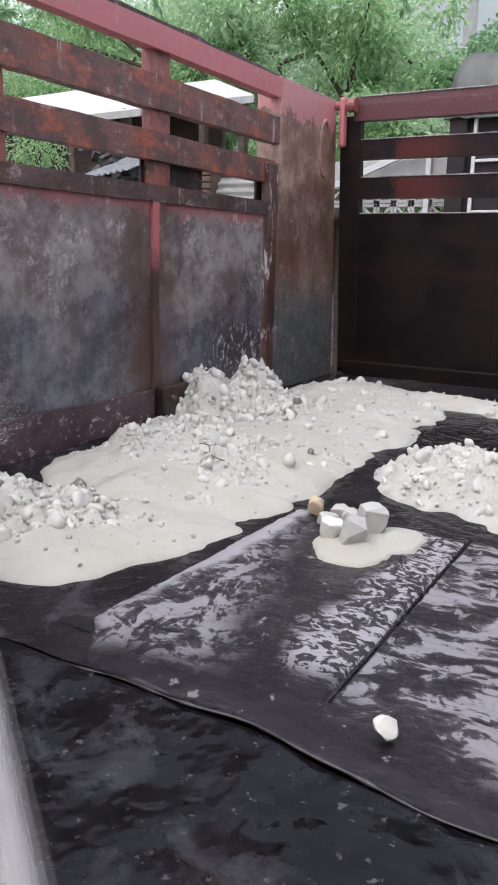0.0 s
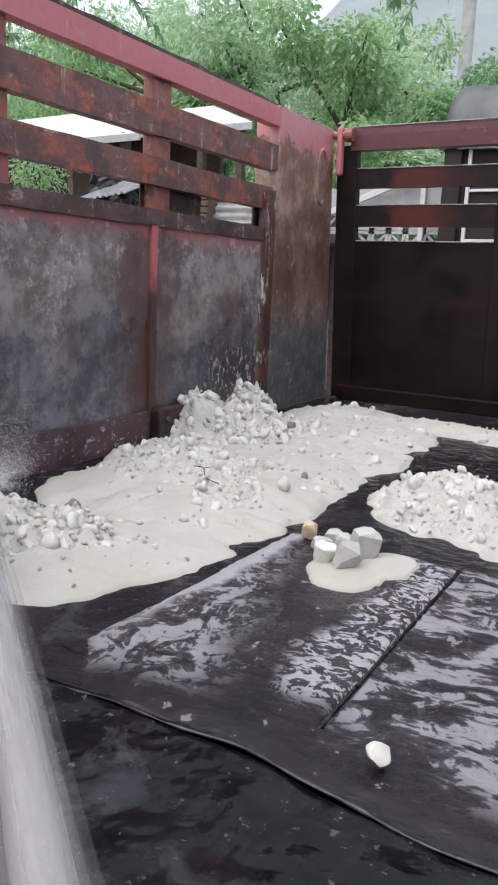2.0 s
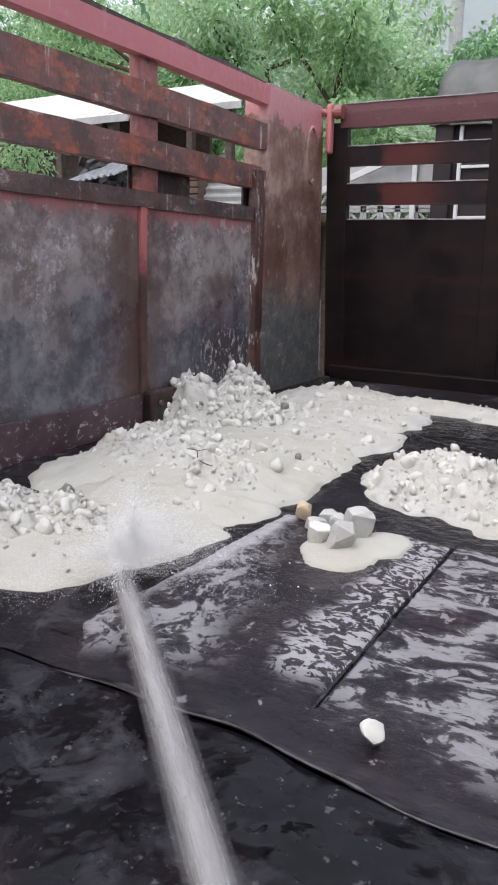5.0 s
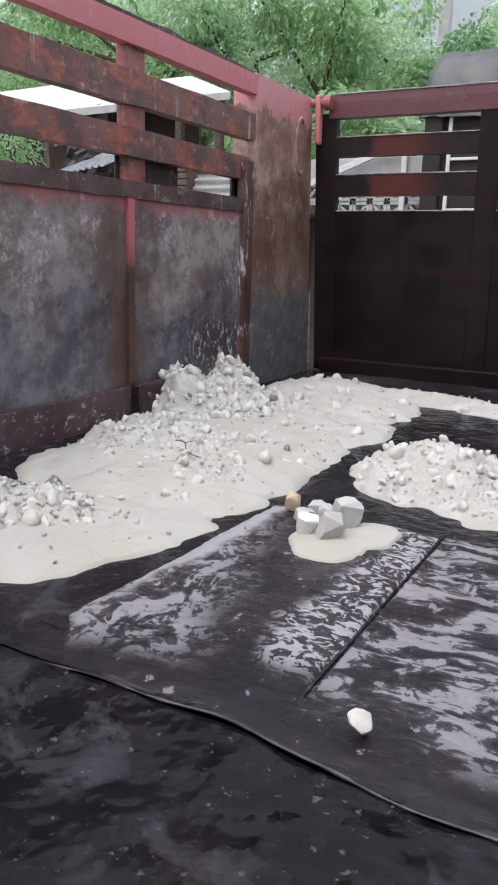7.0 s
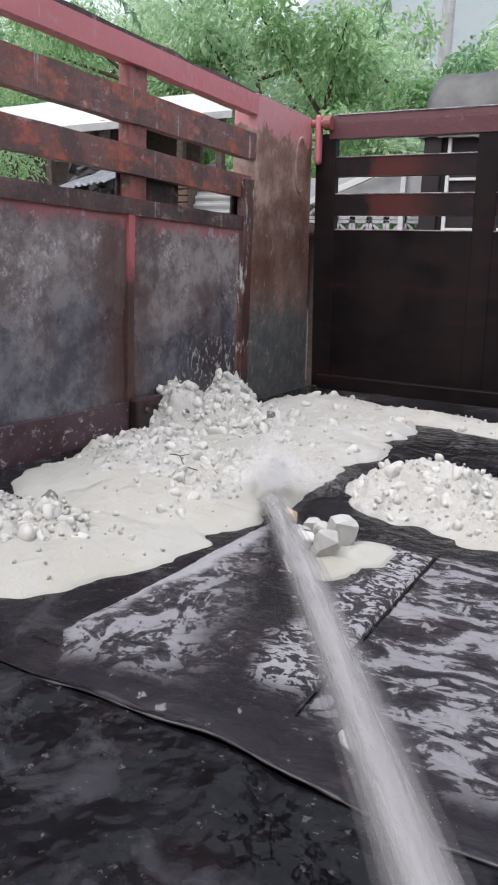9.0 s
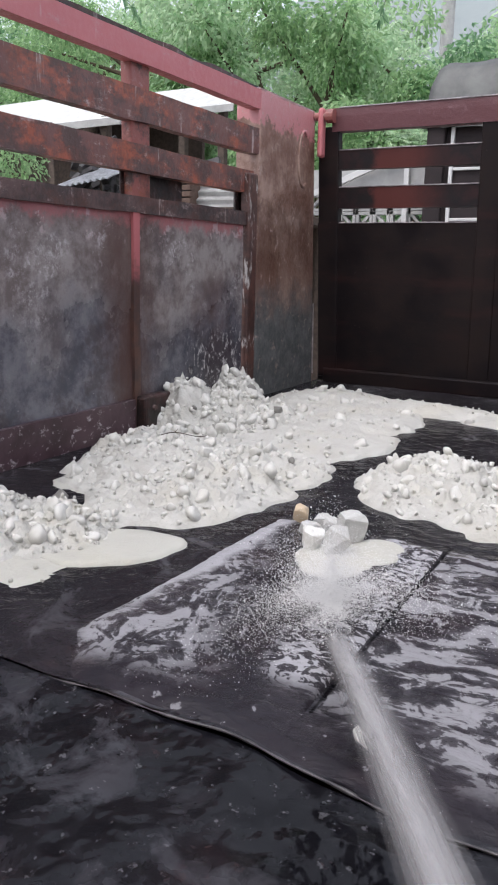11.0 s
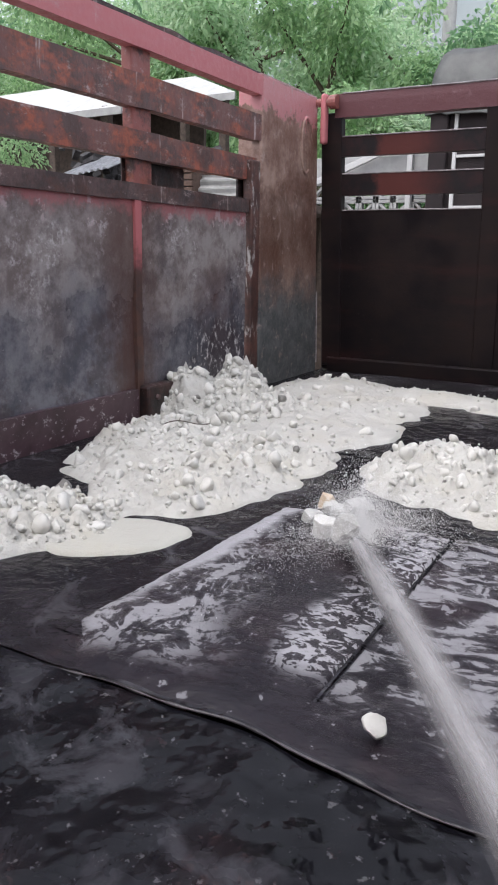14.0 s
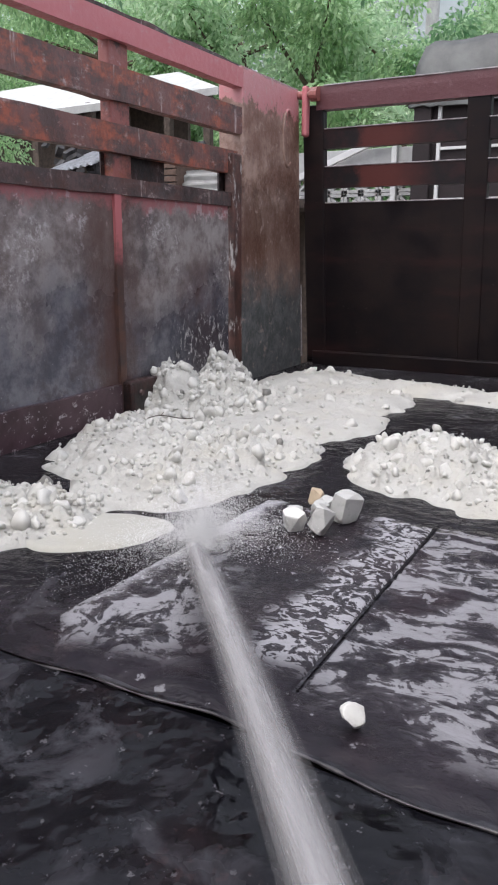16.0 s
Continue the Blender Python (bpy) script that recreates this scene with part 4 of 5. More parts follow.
def tree(name, label, x, y, height, spread, count, mat, seed, low=0.25, leaf=(0.20, 0.035), droop=0.5):
    rnd = random.Random(seed)
    base = thing(name, label, "tree")
    bm = bmesh.new()
    tops = []
    z0 = GROUND_Z - 0.1
    p = Vector((x, y, z0))
    for i in range(5):
        q = Vector((x + rnd.uniform(-0.2, 0.2), y + rnd.uniform(-0.2, 0.2), z0 + height * 0.7 * (i + 1) / 5))
        tube(bm, p, q, 0.16 * (1 - i * 0.15), 0.16 * (0.85 - i * 0.15), 8)
        p = q
        for _ in range(4):
            a = rnd.uniform(0, math.tau)
            tip = q + Vector((math.cos(a) * spread * rnd.uniform(0.4, 0.9), math.sin(a) * spread * rnd.uniform(0.4, 0.9), height * rnd.uniform(0.02, 0.28)))
            tube(bm, q, tip, 0.05, 0.015, 6)
            tops += [tip, q.lerp(tip, 0.65)]
    part("trunk", bm, M_BARK, base)
    clumps = [(np.array(t) + np.array([rnd.gauss(0, 0.15) for _ in range(3)]), rnd.uniform(0.3, 0.6) * spread * 0.55) for t in tops for _ in range(2)]
    clumps = [c for c in clumps if c[0][2] > z0 + height * low]

    leaves(count, in_clumps(clumps, 0.5, 0.75), leaf[0], leaf[1], mat, base, "crown", seed, droop)
    return base


def trees():
    spec = [(-14.5, 14, 7.6, 2.8), (-11.3, 15.5, 8.6, 2.8), (-8.6, 13.8, 7.8, 2.5), (-6.2, 14.8, 8.0, 2.5), (-4.2, 13.6, 6.6, 2.2), (-2.5, 14.6, 6.4, 2.2), (-0.8, 13.8, 5.8, 2.1), (1.2, 15, 6.1, 2.2), (3.2, 14.5, 6.1, 2.2)]
    mats = [M_LEAF, M_LEAF_PALE, M_LEAF, M_LEAF_PALE, M_LEAF, M_LEAF_PALE, M_LEAF_DARK, M_LEAF, M_LEAF_DARK]
    says = {M_LEAF: "leafy green tree behind the yard", M_LEAF_PALE: "pale green leafy tree behind the yard", M_LEAF_DARK: "dark green leafy tree behind the yard"}
    for i, (x, y, h, s) in enumerate(spec):
        tree("tree", says[mats[i]], x, y, h, s, 30000, mats[i], 40 + i, 0.15, (0.135, 0.029))
    # thick growth that closes the view between the crowns
    base = thing("thicket", "dense green thicket behind the trees", "bushes", kind="stuff")
    rng0 = np.random.default_rng(17)
    for k, (mat, n) in enumerate(((M_LEAF_DARK, 9000), (M_LEAF, 12000), (M_LEAF_PALE, 10000))):
        clumps = [(np.array((x := rng0.uniform(-22, 7), rng0.uniform(15.5, 18.5), GROUND_Z + rng0.uniform(0.3, 6.3 + 0.5 * math.sin(x * 1.1) - 0.13 * x))), rng0.uniform(0.4, 0.9)) for _ in range(190)]
        leaves(n * 4, in_clumps(clumps, 0.4), 0.17, 0.042, mat, base, "foliage", 99 + k)


def hanging_branches():
    """Near trees outside the view whose twigs hang into it."""
    def near_tree(label, foot, tips, seed, count):
        base = thing("tree", label, "tree")
        rnd = random.Random(seed)
        bm = bmesh.new()
        fork = Vector((foot[0], foot[1], 3.4))
        tube(bm, (foot[0], foot[1], GROUND_Z - 0.1), fork, 0.17, 0.11, 10)
        twigs = []
        for tip in tips:
            tip = Vector(tip)
            mid = fork.lerp(tip, 0.5) + Vector((0, 0, 0.5))
            tube(bm, fork, mid, 0.06, 0.03, 8)
            tube(bm, mid, tip, 0.03, 0.006, 6)
            for k in range(16):
                p = mid.lerp(tip, rnd.uniform(0.15, 1.0))
                q = p + Vector((rnd.uniform(-0.45, 0.45), rnd.uniform(-0.4, 0.4), rnd.uniform(-0.5, 0.12)))
                tube(bm, p, q, 0.005, 0.002, 4)
                twigs.append((np.array(p), np.array(q)))
        part("trunk", bm, M_BARK, base)

        ends = np.array(twigs)

        def place(rng, n):
            k = rng.integers(len(ends), size=n)
            a, b = ends[k, 0], ends[k, 1]
            return a + (b - a) * rng.uniform(0.1, 1.05, (n, 1)), (b - a) * 1.2

        leaves(count, place, 0.11, 0.014, M_LEAF_DARK, base, "crown", seed, 0.6)

    near_tree("dark feathery tree whose twigs hang over the yard", (-5.6, 4.2), [(-3.6, 5.4, 2.95), (-2.9, 5.8, 3.05), (-4.3, 5.6, 2.75), (-4.6, 5.2, 2.2)], 61, 3600)
    near_tree("dark feathery tree with drooping twigs", (3.4, 6.6), [(-0.7, 6.6, 3.05), (0.1, 6.4, 3.15)], 62, 1300)


def slab(corner, along, up, thick):
    """A flat sheet from a corner and two sides."""
    o, u, v = Vector(corner), Vector(along), Vector(up)
    n = u.cross(v).normalized() * thick
    bm = bmesh.new()
    low = [bm.verts.new(p) for p in (o, o + u, o + u + v, o + v)]
    top = [bm.verts.new(p.co + n) for p in low]
    bm.faces.new(low), bm.faces.new(top)
    for k in range(4):
        bm.faces.new((low[k], low[(k + 1) % 4], top[(k + 1) % 4], top[k]))
    return bm


def huts():
    for label, corner, along, up in (("low hut with a white sheet roof", (-4.5, 8.0, 2.33), (-3.6, 0.2, -0.02), (-1.75, 1.05, 0.55)), ("small hut with a pale sheet roof", (-3.5, 9.0, 2.58), (-2.4, 0.1, 0.0), (-1.3, 1.1, 0.5))):
        base = thing("hut", label + " behind the truck", "hut", "huts behind the yard")
        part("roof", slab(corner, along, up, 0.03), M_ROOF, base, "white sheet roof")
        o, u, v = Vector(corner), Vector(along), Vector(up)
        part("fascia", slab(o + Vector((0, -0.02, -0.09)), u, (0, 0, 0.085), 0.02), M_CONC, base)
        for s in (0.04, 0.3, 0.6, 0.95):
            p = o + u * s + v * 0.1
            part("hut_post", box((p.x - 0.05, p.x + 0.05), (p.y - 0.05, p.y + 0.05), (GROUND_Z - 0.05, p.z - 0.02), 0.01), M_WOOD, base)
        q = o + u * 0.5 + v * 0.6
        part("hut_wall", slab((o + v * 0.7 + Vector((0, 0, -0.1))), u, (0, 0, -2.9), 0.06), M_WOOD, base)


def corrugated(n=14, pitch=0.076, length=1.6, depth=0.012):
    bm = bmesh.new()
    cols = []
    for i in range(n * 6 + 1):
        cols.append([bm.verts.new((i / 6 * pitch, v, depth * math.sin(i / 6 * math.tau))) for v in (0, length)])
    for a, b in zip(cols, cols[1:]):
        bm.faces.new((a[0], b[0], b[1], a[1]))
    bmesh.ops.solidify(bm, geom=bm.faces[:], thickness=0.002)
    return bm


def shed():
    base = thing("shed", "low dark timber shed with a flat roof", "shed")
    part("shed_roof", box((-4.15, -1.35), (5.55, 7.6), (0.98, 1.06), 0.01), M_WOOD, base)
    for x in (-4.0, -2.7, -1.5):
        for y in (5.7, 7.4):
            part("shed_post", box((x - 0.06, x + 0.06), (y - 0.06, y + 0.06), (GROUND_Z - 0.05, 0.99), 0.01), M_WOOD, base)
    part("shed_wall", box((-4.05, -1.45), (7.45, 7.52), (GROUND_Z - 0.05, 0.985), 0.01), M_WOOD, base)

    def sheet(label, mat, m, n=9, length=1.2):
        ob = part("roofing_sheet", corrugated(n, 0.076, length), mat)
        ob.matrix_world = m
        tagged(ob, label, "sheet metal", "scrap roofing sheets")
    sheet("grey corrugated sheet lying on the shed roof", M_TIN, pose(-3.62, 5.75, 1.26, 20, -6, -4), 10, 0.9)
    sheet("grey corrugated sheet lying on the shed roof", M_TIN, pose(-3.05, 5.85, 1.14, 16, 4, 8), 5, 0.8)
    sheet("bright corrugated sheet propped on the shed roof", M_ROOF, pose(-1.66, 5.95, 1.065, 0, -68, 90) @ pose(0, 0, 0, 0, 0, 0), 3, 0.46)
    sheet("pale corrugated sheet on the shed roof", M_ROOF, pose(-2.2, 6.5, 1.40, 10, 0, 3), 10, 0.5)
    crate = thing("crate", "dark brown slatted wooden crate on the shed roof", "crate")
    for k in range(5):
        part("slat", box((-2.66, -2.10), (5.86, 5.89), (1.065 + k * 0.055, 1.11 + k * 0.055), 0.004), M_CRATE, crate)
    for x in (-2.64, -2.14):
        part("corner_post", box((x - 0.02, x + 0.03), (5.895, 6.4), (1.06, 1.35), 0.004), M_CRATE, crate)
    # dark scrap and rubble on the shed roof
    pile = thing("scrap_pile", "dark rubble and broken boards on the shed roof", "scrap", kind="stuff")
    rnd = random.Random(14)
    bm = bmesh.new()
    for _ in range(170):
        x, y = rnd.uniform(-4.0, -1.6), rnd.uniform(6.0, 7.3)
        r = rnd.uniform(0.02, 0.07)
        add_box(bm, (-r * rnd.uniform(0.6, 3), r), (-r, r), (-r * 0.5, r * 0.4), 0, pose(x, y, 1.08 + abs(rnd.gauss(0, 0.17)) * (1.3 if x < -3.2 else 1.0), rnd.uniform(0, 90), rnd.uniform(0, 90), rnd.uniform(0, 360)))
    part("rubble", bm, M_SCRAP, pile)


def block_wall():
    wall = thing("garden_wall", "grey concrete wall with pierced blocks and white posts", "wall")
    part("wall_slab", box((-4.2, -0.72), (8.5, 8.6), (GROUND_Z - 0.05, 1.02), 0.01), M_CONC, wall)
    part("upper_slab", box((-4.2, -0.72), (8.5, 8.6), (1.43, 1.68), 0.01), M_CONC, wall)
    for x in (-3.6, -2.3, -1.02):
        part("wall_post", box((x - 0.03, x + 0.03), (8.44, 8.62), (GROUND_Z - 0.05, 1.70), 0.008), M_WHITE, wall)
    bm = bmesh.new()
    add_box(bm, (-0.6, 0.6), (8.40, 8.44), (-0.035, 0.035), 0.006, Matrix.Translation((-1.55, 0, 1.62)) @ Matrix.Rotation(radians(-21), 4, "Y"))
    part("sloping_beam", bm, M_WHITE, wall, "white sloping beam")
    for k in range(2):
        for i in range(14):
            bm = bmesh.new()
            x = -3.5 + i * 0.2
            for a in range(4):
                add_box(bm, (-0.098, 0.098), (8.5, 8.58), (-0.098, -0.062), 0.004, Matrix.Translation((x, 0, 1.12 + k * 0.2)) @ Matrix.Rotation(a * math.pi / 2, 4, "Y"))
            add_box(bm, (-0.12, 0.12), (8.51, 8.57), (-0.016, 0.016), 0.004, Matrix.Translation((x, 0, 1.12 + k * 0.2)) @ Matrix.Rotation(radians(45 if (i + k) % 2 else -45), 4, "Y"))
            part("pierced_block", bm, M_CONC, wall)


def shrub():
    base = thing("shrub", "leafy green shrub beside the shed", "shrub")
    rnd = random.Random(31)
    bm = bmesh.new()
    clumps = []
    for k in range(14):
        tip = Vector((-5.1 + rnd.uniform(-0.7, 0.65), 6.3 + rnd.uniform(-0.5, 0.5), rnd.uniform(0.3, 1.7)))
        tube(bm, (-5.1, 6.3, GROUND_Z - 0.05), tip, 0.03, 0.006, 6)
        clumps.append((np.array(tip), rnd.uniform(0.2, 0.36)))
    part("stems", bm, M_BARK, base)
    leaves(14000, in_clumps(clumps, 0.3), 0.055, 0.014, M_LEAF, base, "crown", 32)


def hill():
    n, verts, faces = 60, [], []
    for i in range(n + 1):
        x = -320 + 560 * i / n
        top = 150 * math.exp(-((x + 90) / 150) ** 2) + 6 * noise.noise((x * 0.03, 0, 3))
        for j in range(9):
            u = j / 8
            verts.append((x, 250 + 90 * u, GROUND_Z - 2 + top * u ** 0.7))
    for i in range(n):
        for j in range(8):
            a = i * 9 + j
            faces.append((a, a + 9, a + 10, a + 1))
    tagged(part("backdrop", (verts, [], faces), M_HILL, smooth=True), "far wooded hill with the mist put into its grey-green colour", "hill", kind="structure")


def fan_palm():
    palm = thing("fan_palm", "small green fan palm behind the wall", "palm")
    bm = bmesh.new()
    tube(bm, (-1.12, 9.1, GROUND_Z - 0.05), (-1.12, 9.1, 1.95), 0.05, 0.03, 8)
    part("trunk", bm, M_BARK, palm)
    verts, faces = [], []
    for f in range(7):
        a0 = f * math.tau / 7
        hub = Vector((-1.12 + 0.12 * math.cos(a0), 9.05 + 0.12 * math.sin(a0), 2.0 + 0.04 * (f % 3)))
        for k in range(13):
            b = a0 + radians(-80 + 160 * k / 12)
            d = Vector((math.cos(b), math.sin(b) * 0.6, 0.15 + 0.3 * math.cos(b - a0)))
            s = Vector((-d.y, d.x, 0)).normalized() * 0.014
            n = len(verts)
            verts += [hub, hub + d * 0.15 + s, hub + d * 0.34 + Vector((0, 0, -0.06)), hub + d * 0.15 - s]
            faces.append((n, n + 1, n + 2, n + 3))
    part("fronds", ([tuple(v) for v in verts], [], faces), M_LEAF_PALE, palm)


def pole():
    bm = bmesh.new()
    tube(bm, (-4.15, 20.5, GROUND_Z - 0.1), (-4.15, 20.5, 13.0), 0.17, 0.15, 18)
    tagged(part("utility_pole", bm, M_CONC, smooth=False), "pale round concrete utility pole behind the yard", "pole")


def canvas_truck():
    truck = thing("covered_truck", "maroon truck with a grey tarpaulin over its load", "truck")
    bm = bmesh.new()
    made = bmesh.ops.create_grid(bm, x_segments=40, y_segments=40, size=1.0)["verts"]
    for v in made:
        u, w = v.co.x, v.co.y
        edge = min(1.0, (1 - max(abs(u), abs(w))) * 8)
        fold = 0.03 * math.sin(u * 14 + w * 3) * (1 - edge)
        v.co = Vector((0.60 + u * 1.38 + fold, 9.4 + w * 1.4, 1.98 + 0.62 * edge ** 0.6 + 0.04 * noise.noise((u * 4, w * 4, 1)) + 0.02 * noise.noise((u * 12, w * 12, 2))))
    bmesh.ops.solidify(bm, geom=bm.faces[:], thickness=0.01)
    part("tarpaulin", bm, M_CANVAS, truck, "creased grey tarpaulin", smooth=True)
    part("cargo_body", box((-0.62, 1.85), (8.1, 10.7), (-0.2, 2.0), 0.02), M_MAROON, truck)
    part("corner_column", box((-0.70, -0.52), (8.03, 8.2), (-0.2, 2.02), 0.015), M_MAROON, truck)
    part("white_frame", box((-0.465, -0.43), (8.06, 8.1), (1.0, 2.0), 0.004), M_WHITE, truck)
    for z in (1.1, 1.585):
        part("white_frame", box((-0.429, 0.3), (8.065, 8.1), (z - 0.014, z + 0.014), 0.004), M_WHITE, truck)
    for x in (-0.3, 1.6):
        bm = bmesh.new()
        tube(bm, (x - 0.15, 9.0, GROUND_Z + 0.45), (x + 0.15, 9.0, GROUND_Z + 0.45), 0.5, sides=24)
        part("wheel", bm, M_RUBBER, truck)
    part("chassis", box((-0.3, 1.6), (8.3, 10.6), (-0.5, -0.2), 0.02), M_RUBBER, truck)


trees()
hanging_branches()
huts()
shed()
block_wall()
shrub()
hill()
fan_palm()
pole()
canvas_truck()


# ---- water ----
JET_LONG, JET_SAG = 1.6, 0.03


def water_jet():
    """A hose jet along +y: fine strands that sag slightly and spread."""
    jet = thing("water_jet", "white jet of water from a hose", "water jet")
    rnd = random.Random(6)

    def strand(bm, off, r, y0, y1, sides=6, n=8):
        prev = None
        for i in range(n + 1):
            s = y0 + (y1 - y0) * i / n
            w = 1 + 0.42 * s
            c = Vector((off[0] * w, s, off[1] * w + JET_SAG * s * (JET_LONG - s)))
            q = r * w * (max(0.08, math.sin(math.pi * i / n)) ** 0.5 if sides < 9 else 1)
            ring = [bm.verts.new(c + Vector((q * math.cos(a), 0, q * math.sin(a)))) for a in [k * math.tau / sides for k in range(sides)]]
            if prev:
                for k in range(sides):
                    bm.faces.new((prev[k], ring[k], ring[(k + 1) % sides], prev[(k + 1) % sides]))
            prev = ring
    for r, mat in zip((0.0080, 0.0120, 0.0160, 0.0205), VEILS):
        bm = bmesh.new()
        strand(bm, (0, 0), r, -0.3, 1.75, 16, 24)
        part("veil", bm, mat, jet, smooth=True)
    spots = []
    for _ in range(900):
        a, r, s = rnd.uniform(0, math.tau), rnd.uniform(0.012, 0.0225), rnd.uniform(-0.3, 1.75)
        w = 1 + 0.42 * s
        spots.append(((r * w * math.cos(a), s, r * w * math.sin(a) + JET_SAG * s * (JET_LONG - s)), rnd.uniform(0.00015, 0.0003)))
    drop_cloud("drops", spots, M_JET, jet)
    return jet


def drop_cloud(name, spots, mat, parent):
    """Many tiny eight-sided drops at (place, radius)."""
    shape = np.array(((1, 0, 0), (-1, 0, 0), (0, 1, 0), (0, -1, 0), (0, 0, 1), (0, 0, -1)), float)
    sides = np.array(((0, 2, 4), (2, 1, 4), (1, 3, 4), (3, 0, 4), (2, 0, 5), (1, 2, 5), (3, 1, 5), (0, 3, 5)))
    p, r = np.array([s[0] for s in spots]), np.array([s[1] for s in spots])
    verts = (p[:, None, :] + shape[None] * r[:, None, None]).reshape(-1, 3)
    faces = (sides[None] + 6 * np.arange(len(p))[:, None, None]).reshape(-1, 3)
    return tagged(part(name, (verts.tolist(), [], faces.tolist()), mat, parent), kind="stuff")


def splash():
    """Fine drops thrown up where the jet strikes."""
    spray = thing("water_spray", "burst of white spray where the jet strikes", "spray", kind="stuff")
    rng = np.random.default_rng(8)
    n = 62000
    a, d = rng.uniform(0, math.tau, n), np.abs(rng.normal(0, 0.072, n))
    lobe = 1 + 0.45 * np.sin(3 * a + 1) + 0.3 * np.sin(7 * a + 2)
    z = np.abs(rng.normal(0, 0.040, n)) * np.clip(1.3 - d * 5, 0.2, 2) * lobe
    r = np.where(rng.random(n) < 0.01, rng.uniform(0.0010, 0.0020, n), rng.uniform(0.0003, 0.0008, n))
    spots = [((px, py, pz), q) for px, py, pz, q in zip(d * np.cos(a) * lobe, d * np.sin(a) * lobe * 1.3 + 0.03, z, r)]
    drop_cloud("drops", spots, M_DROP, spray)
    return spray


JET, SPRAY = water_jet(), splash()


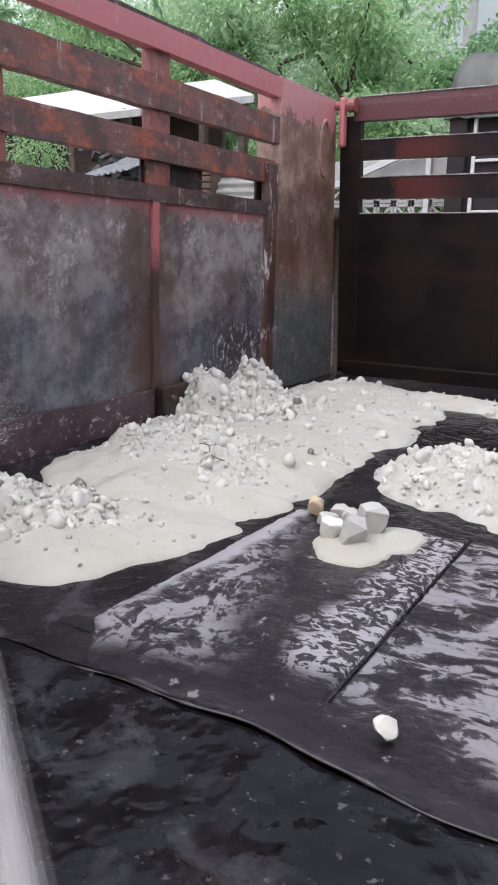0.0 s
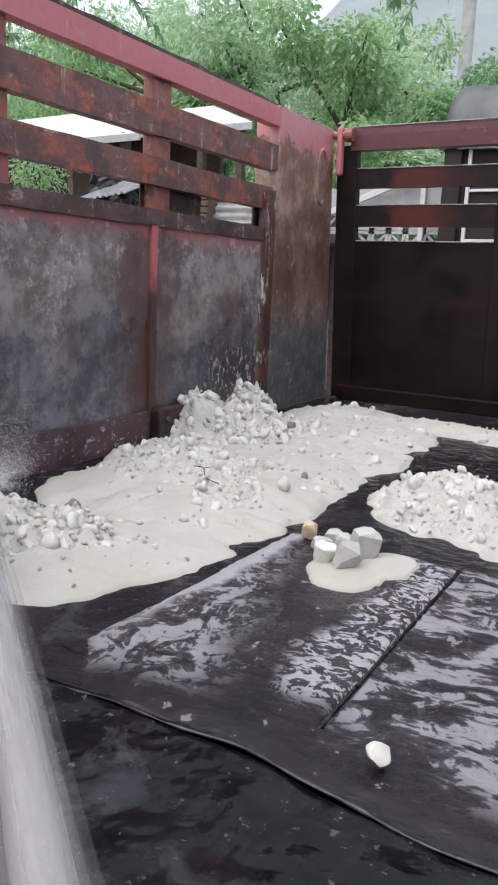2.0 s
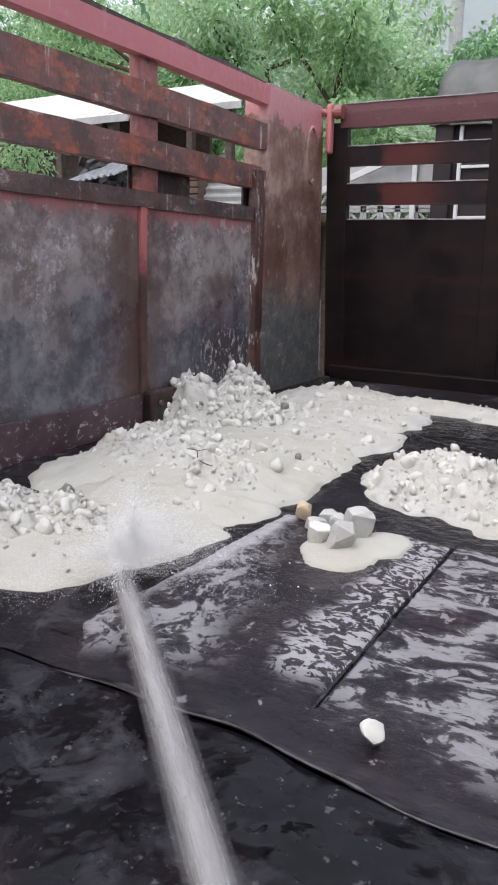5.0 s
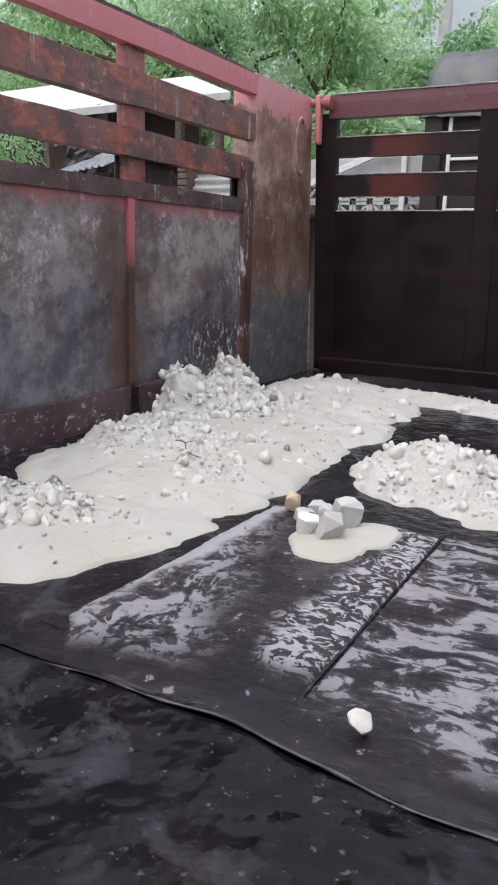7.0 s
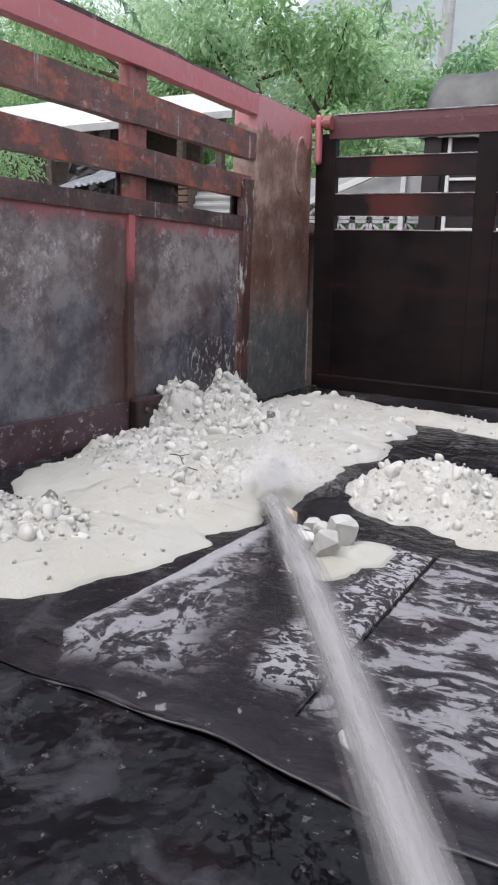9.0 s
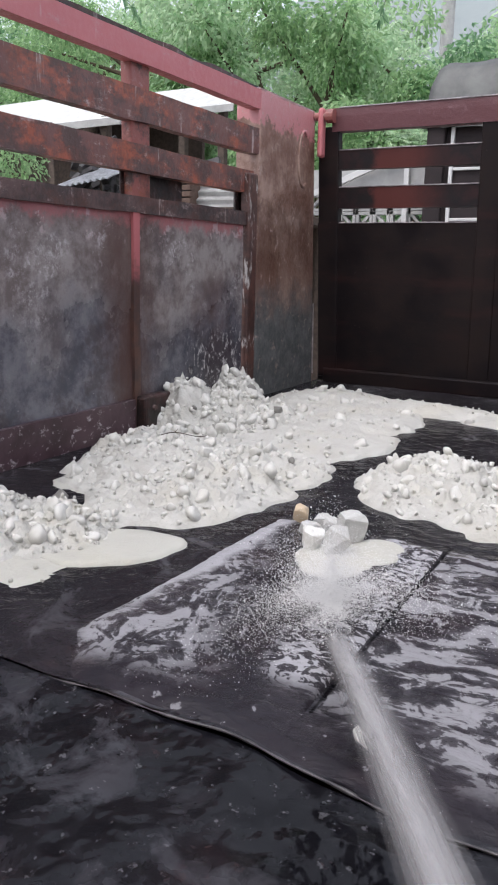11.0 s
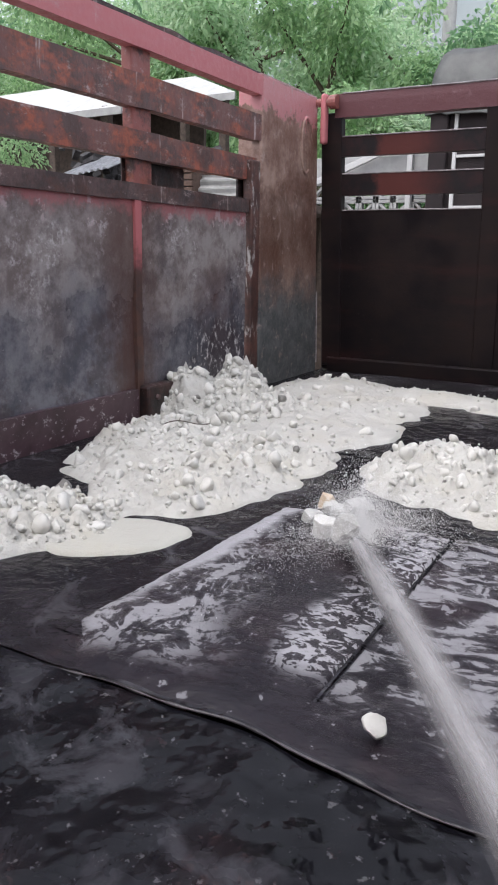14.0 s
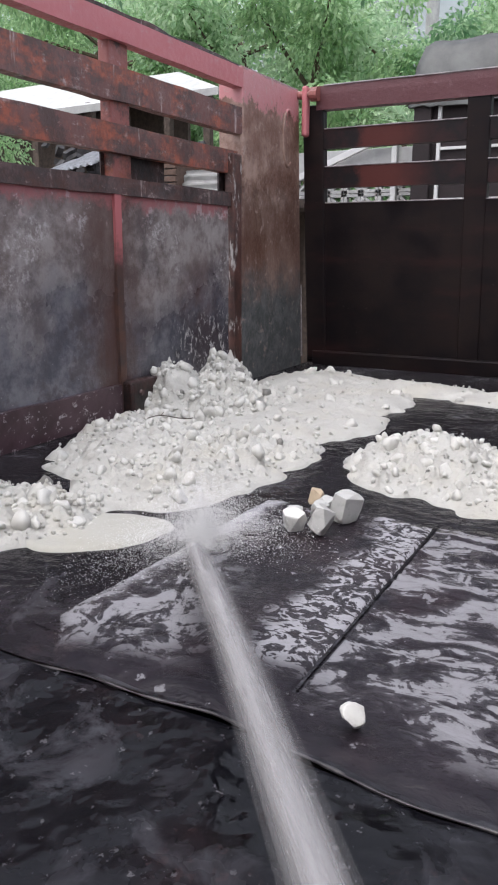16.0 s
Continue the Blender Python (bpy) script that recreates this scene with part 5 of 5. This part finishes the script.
def motions():
    spots = {
        "ochre": [(0, 0.985, 1.615, 0), (12.5, 0.99, 1.64, 0), (13.6, 1.02, 1.66, 50), (16, 1.055, 1.645, 80)],
        "rock": [(0, 1.15, 1.56, 0), (12.5, 1.145, 1.57, 0), (14.5, 1.145, 1.57, 5), (16, 1.16, 1.57, 25)],
        "a": [(0, 1.045, 1.625, 0), (12.5, 1.05, 1.63, 0), (14.5, 1.055, 1.64, 20), (16, 1.09, 1.63, 60)],
        "b": [(0, 1.045, 1.555, 0), (12.5, 1.045, 1.56, 0), (14.5, 1.035, 1.56, 20), (16, 1.05, 1.53, 50)],
        "c": [(0, 1.085, 1.585, 0), (12.5, 1.085, 1.59, 0), (14.5, 1.085, 1.60, -20), (16, 1.10, 1.56, -40)],
        "d": [(0, 1.145, 1.465, 0), (12.5, 1.15, 1.47, 0), (14.5, 1.155, 1.47, 15), (16, 1.14, 1.47, 40)],
        "e": [(0, 1.085, 1.475, 0), (12.5, 1.09, 1.475, 0), (14.5, 1.10, 1.48, -15), (16, 1.08, 1.46, -45)],
        "pebble": [(0, 1.45, 0.845, 0), (16, 1.45, 0.845, 0)],
    }
    for key, rows in spots.items():
        walk(STONE[key], [(t, pose(x, y, 0.008, 0, 0, turn)) for t, x, y, turn in rows])
    # the mud sheets shift towards the front and sink under the floor, out of view
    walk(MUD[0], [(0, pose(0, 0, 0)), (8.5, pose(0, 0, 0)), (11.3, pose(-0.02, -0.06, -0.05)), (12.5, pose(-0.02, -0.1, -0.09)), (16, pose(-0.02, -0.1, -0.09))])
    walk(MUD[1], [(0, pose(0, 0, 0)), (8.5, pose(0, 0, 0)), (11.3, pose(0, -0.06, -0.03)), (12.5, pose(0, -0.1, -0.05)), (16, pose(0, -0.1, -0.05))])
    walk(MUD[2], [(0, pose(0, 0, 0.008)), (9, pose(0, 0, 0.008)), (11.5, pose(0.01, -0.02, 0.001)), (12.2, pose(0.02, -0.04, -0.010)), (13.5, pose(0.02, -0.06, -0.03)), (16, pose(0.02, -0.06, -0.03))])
    walk(MUD[3], [(0, pose(0, 0, 0)), (16, pose(0, 0, 0))])
    walk(TWIG, [(0, pose(0.60, 1.74, 0.078, 0, 5, -30)), (8.5, pose(0.60, 1.74, 0.078, 0, 5, -30)), (11.3, pose(0.44, 1.94, 0.10, 0, 0, 40)), (16, pose(0.44, 1.94, 0.10, 0, 0, 40))])

    def aim(near, far):
        near, far = Vector(near), Vector(far)
        d = (far - near).length
        far.z -= JET_SAG * d * (JET_LONG - d)
        return Matrix.Translation(near) @ (far - near).to_track_quat("Y", "Z").to_matrix().to_4x4()

    rows = [
        (0.0, (1.392, 0.282, 0.202), (0.0, 1.3, 0.078)),
        (0.5, (1.508, 0.24, 0.3), (0.0, 1.589, 0.319)),
        (1.0, (1.511, 0.202, 0.339), (0.0, 1.539, 0.237)),
        (1.5, (1.508, 0.201, 0.335), (0.0, 1.489, 0.262)),
        (2.0, (1.5, 0.199, 0.333), (-0.0, 1.428, 0.024)),
        (2.5, (1.353, 0.247, 0.222), (0.0, 1.089, 0.015)),
        (3.0, (1.455, 0.325, 0.203), (0.626, 1.053, 0.0)),
        (3.5, (1.53, 0.37, 0.202), (0.884, 1.147, 0.0)),
        (6.0, (1.465, 0.337, 0.192), (0.827, 1.015, 0.0)),
        (6.2, (1.451, 0.329, 0.19), (0.784, 1.051, 0.0)),
        (6.5, (1.397, 0.29, 0.194), (0.589, 0.963, 0.0)),
        (6.7, (1.36, 0.254, 0.206), (0.283, 0.954, 0.0)),
        (7.5, (1.367, 0.269, 0.206), (0.234, 0.964, 0.0)),
        (7.8, (1.465, 0.341, 0.197), (0.694, 1.085, 0.0)),
        (8.0, (1.503, 0.36, 0.2), (0.701, 1.161, 0.0)),
        (8.2, (1.527, 0.375, 0.2), (0.791, 1.241, 0.0)),
        (8.5, (1.582, 0.405, 0.204), (0.835, 1.383, 0.0)),
        (9.0, (1.683, 0.261, 0.366), (0.847, 1.784, 0.0)),
        (9.2, (1.704, 0.275, 0.364), (0.0, 3.008, 0.205)),
        (11.3, (1.652, 0.424, 0.221), (1.355, 1.071, 0.0)),
        (11.5, (1.694, 0.436, 0.23), (1.37, 1.192, 0.0)),
        (12.0, (1.746, 0.466, 0.229), (1.342, 1.683, 0.0)),
        (12.5, (1.689, 0.452, 0.21), (1.283, 1.85, 0.0)),
        (12.8, (1.602, 0.419, 0.195), (1.122, 1.247, 0.0)),
        (13.0, (1.579, 0.408, 0.194), (1.005, 1.348, 0.0)),
        (13.2, (1.618, 0.426, 0.199), (1.083, 1.298, 0.0)),
        (13.5, (1.642, 0.437, 0.204), (1.14, 1.346, 0.0)),
        (14.0, (1.696, 0.448, 0.217), (1.174, 1.485, 0.0)),
        (14.5, (1.769, 0.47, 0.234), (1.217, 2.065, 0.0)),
        (14.8, (1.736, 0.462, 0.219), (1.253, 2.092, 0.0)),
        (15.0, (1.699, 0.452, 0.207), (0.994, 2.222, 0.0)),
        (15.3, (1.609, 0.418, 0.194), (1.097, 1.45, 0.0)),
        (15.5, (1.589, 0.408, 0.195), (0.967, 1.44, 0.0)),
        (15.8, (1.568, 0.404, 0.186), (0.892, 1.32, 0.0)),
        (16.0, (1.588, 0.417, 0.181), (0.948, 1.265, 0.0)),
    ]
    # at the start and from the middle on the near end is pulled towards the eye, so that the jet's width fits the
    # camera's view
    def view_pull(t):
        return 0.80 if t < 2.2 else 0.9 if t < 2.8 else 1.0 if t < 11 else 0.74
    eye = Vector((1.73, 0.0, 0.605))
    rows = [(t, eye.lerp(Vector(near), view_pull(t)), far) for t, near, far in rows]
    walk(JET, [(t, aim(near, far)) for t, near, far in rows])
    # the spray sits on whatever the jet strikes: a heap or the floor
    def top(p):
        return 0.05 if p[0] < 0.9 or p[1] > 1.85 else 0.012

    def lean(t):
        """It stands out from the side wall while the jet strikes that."""
        return 85 if t < 2.2 else 45 if t < 2.8 else 0
    walk(SPRAY, [(t, pose(max(far[0], 0.02 if t < 3 else 0.16), min(far[1], 2.8), min(far[2], 0.1 if t > 3 else 1.0) + (0 if t < 2.2 else top(far)), 0, lean(t), 0)) for t, near, far in rows])


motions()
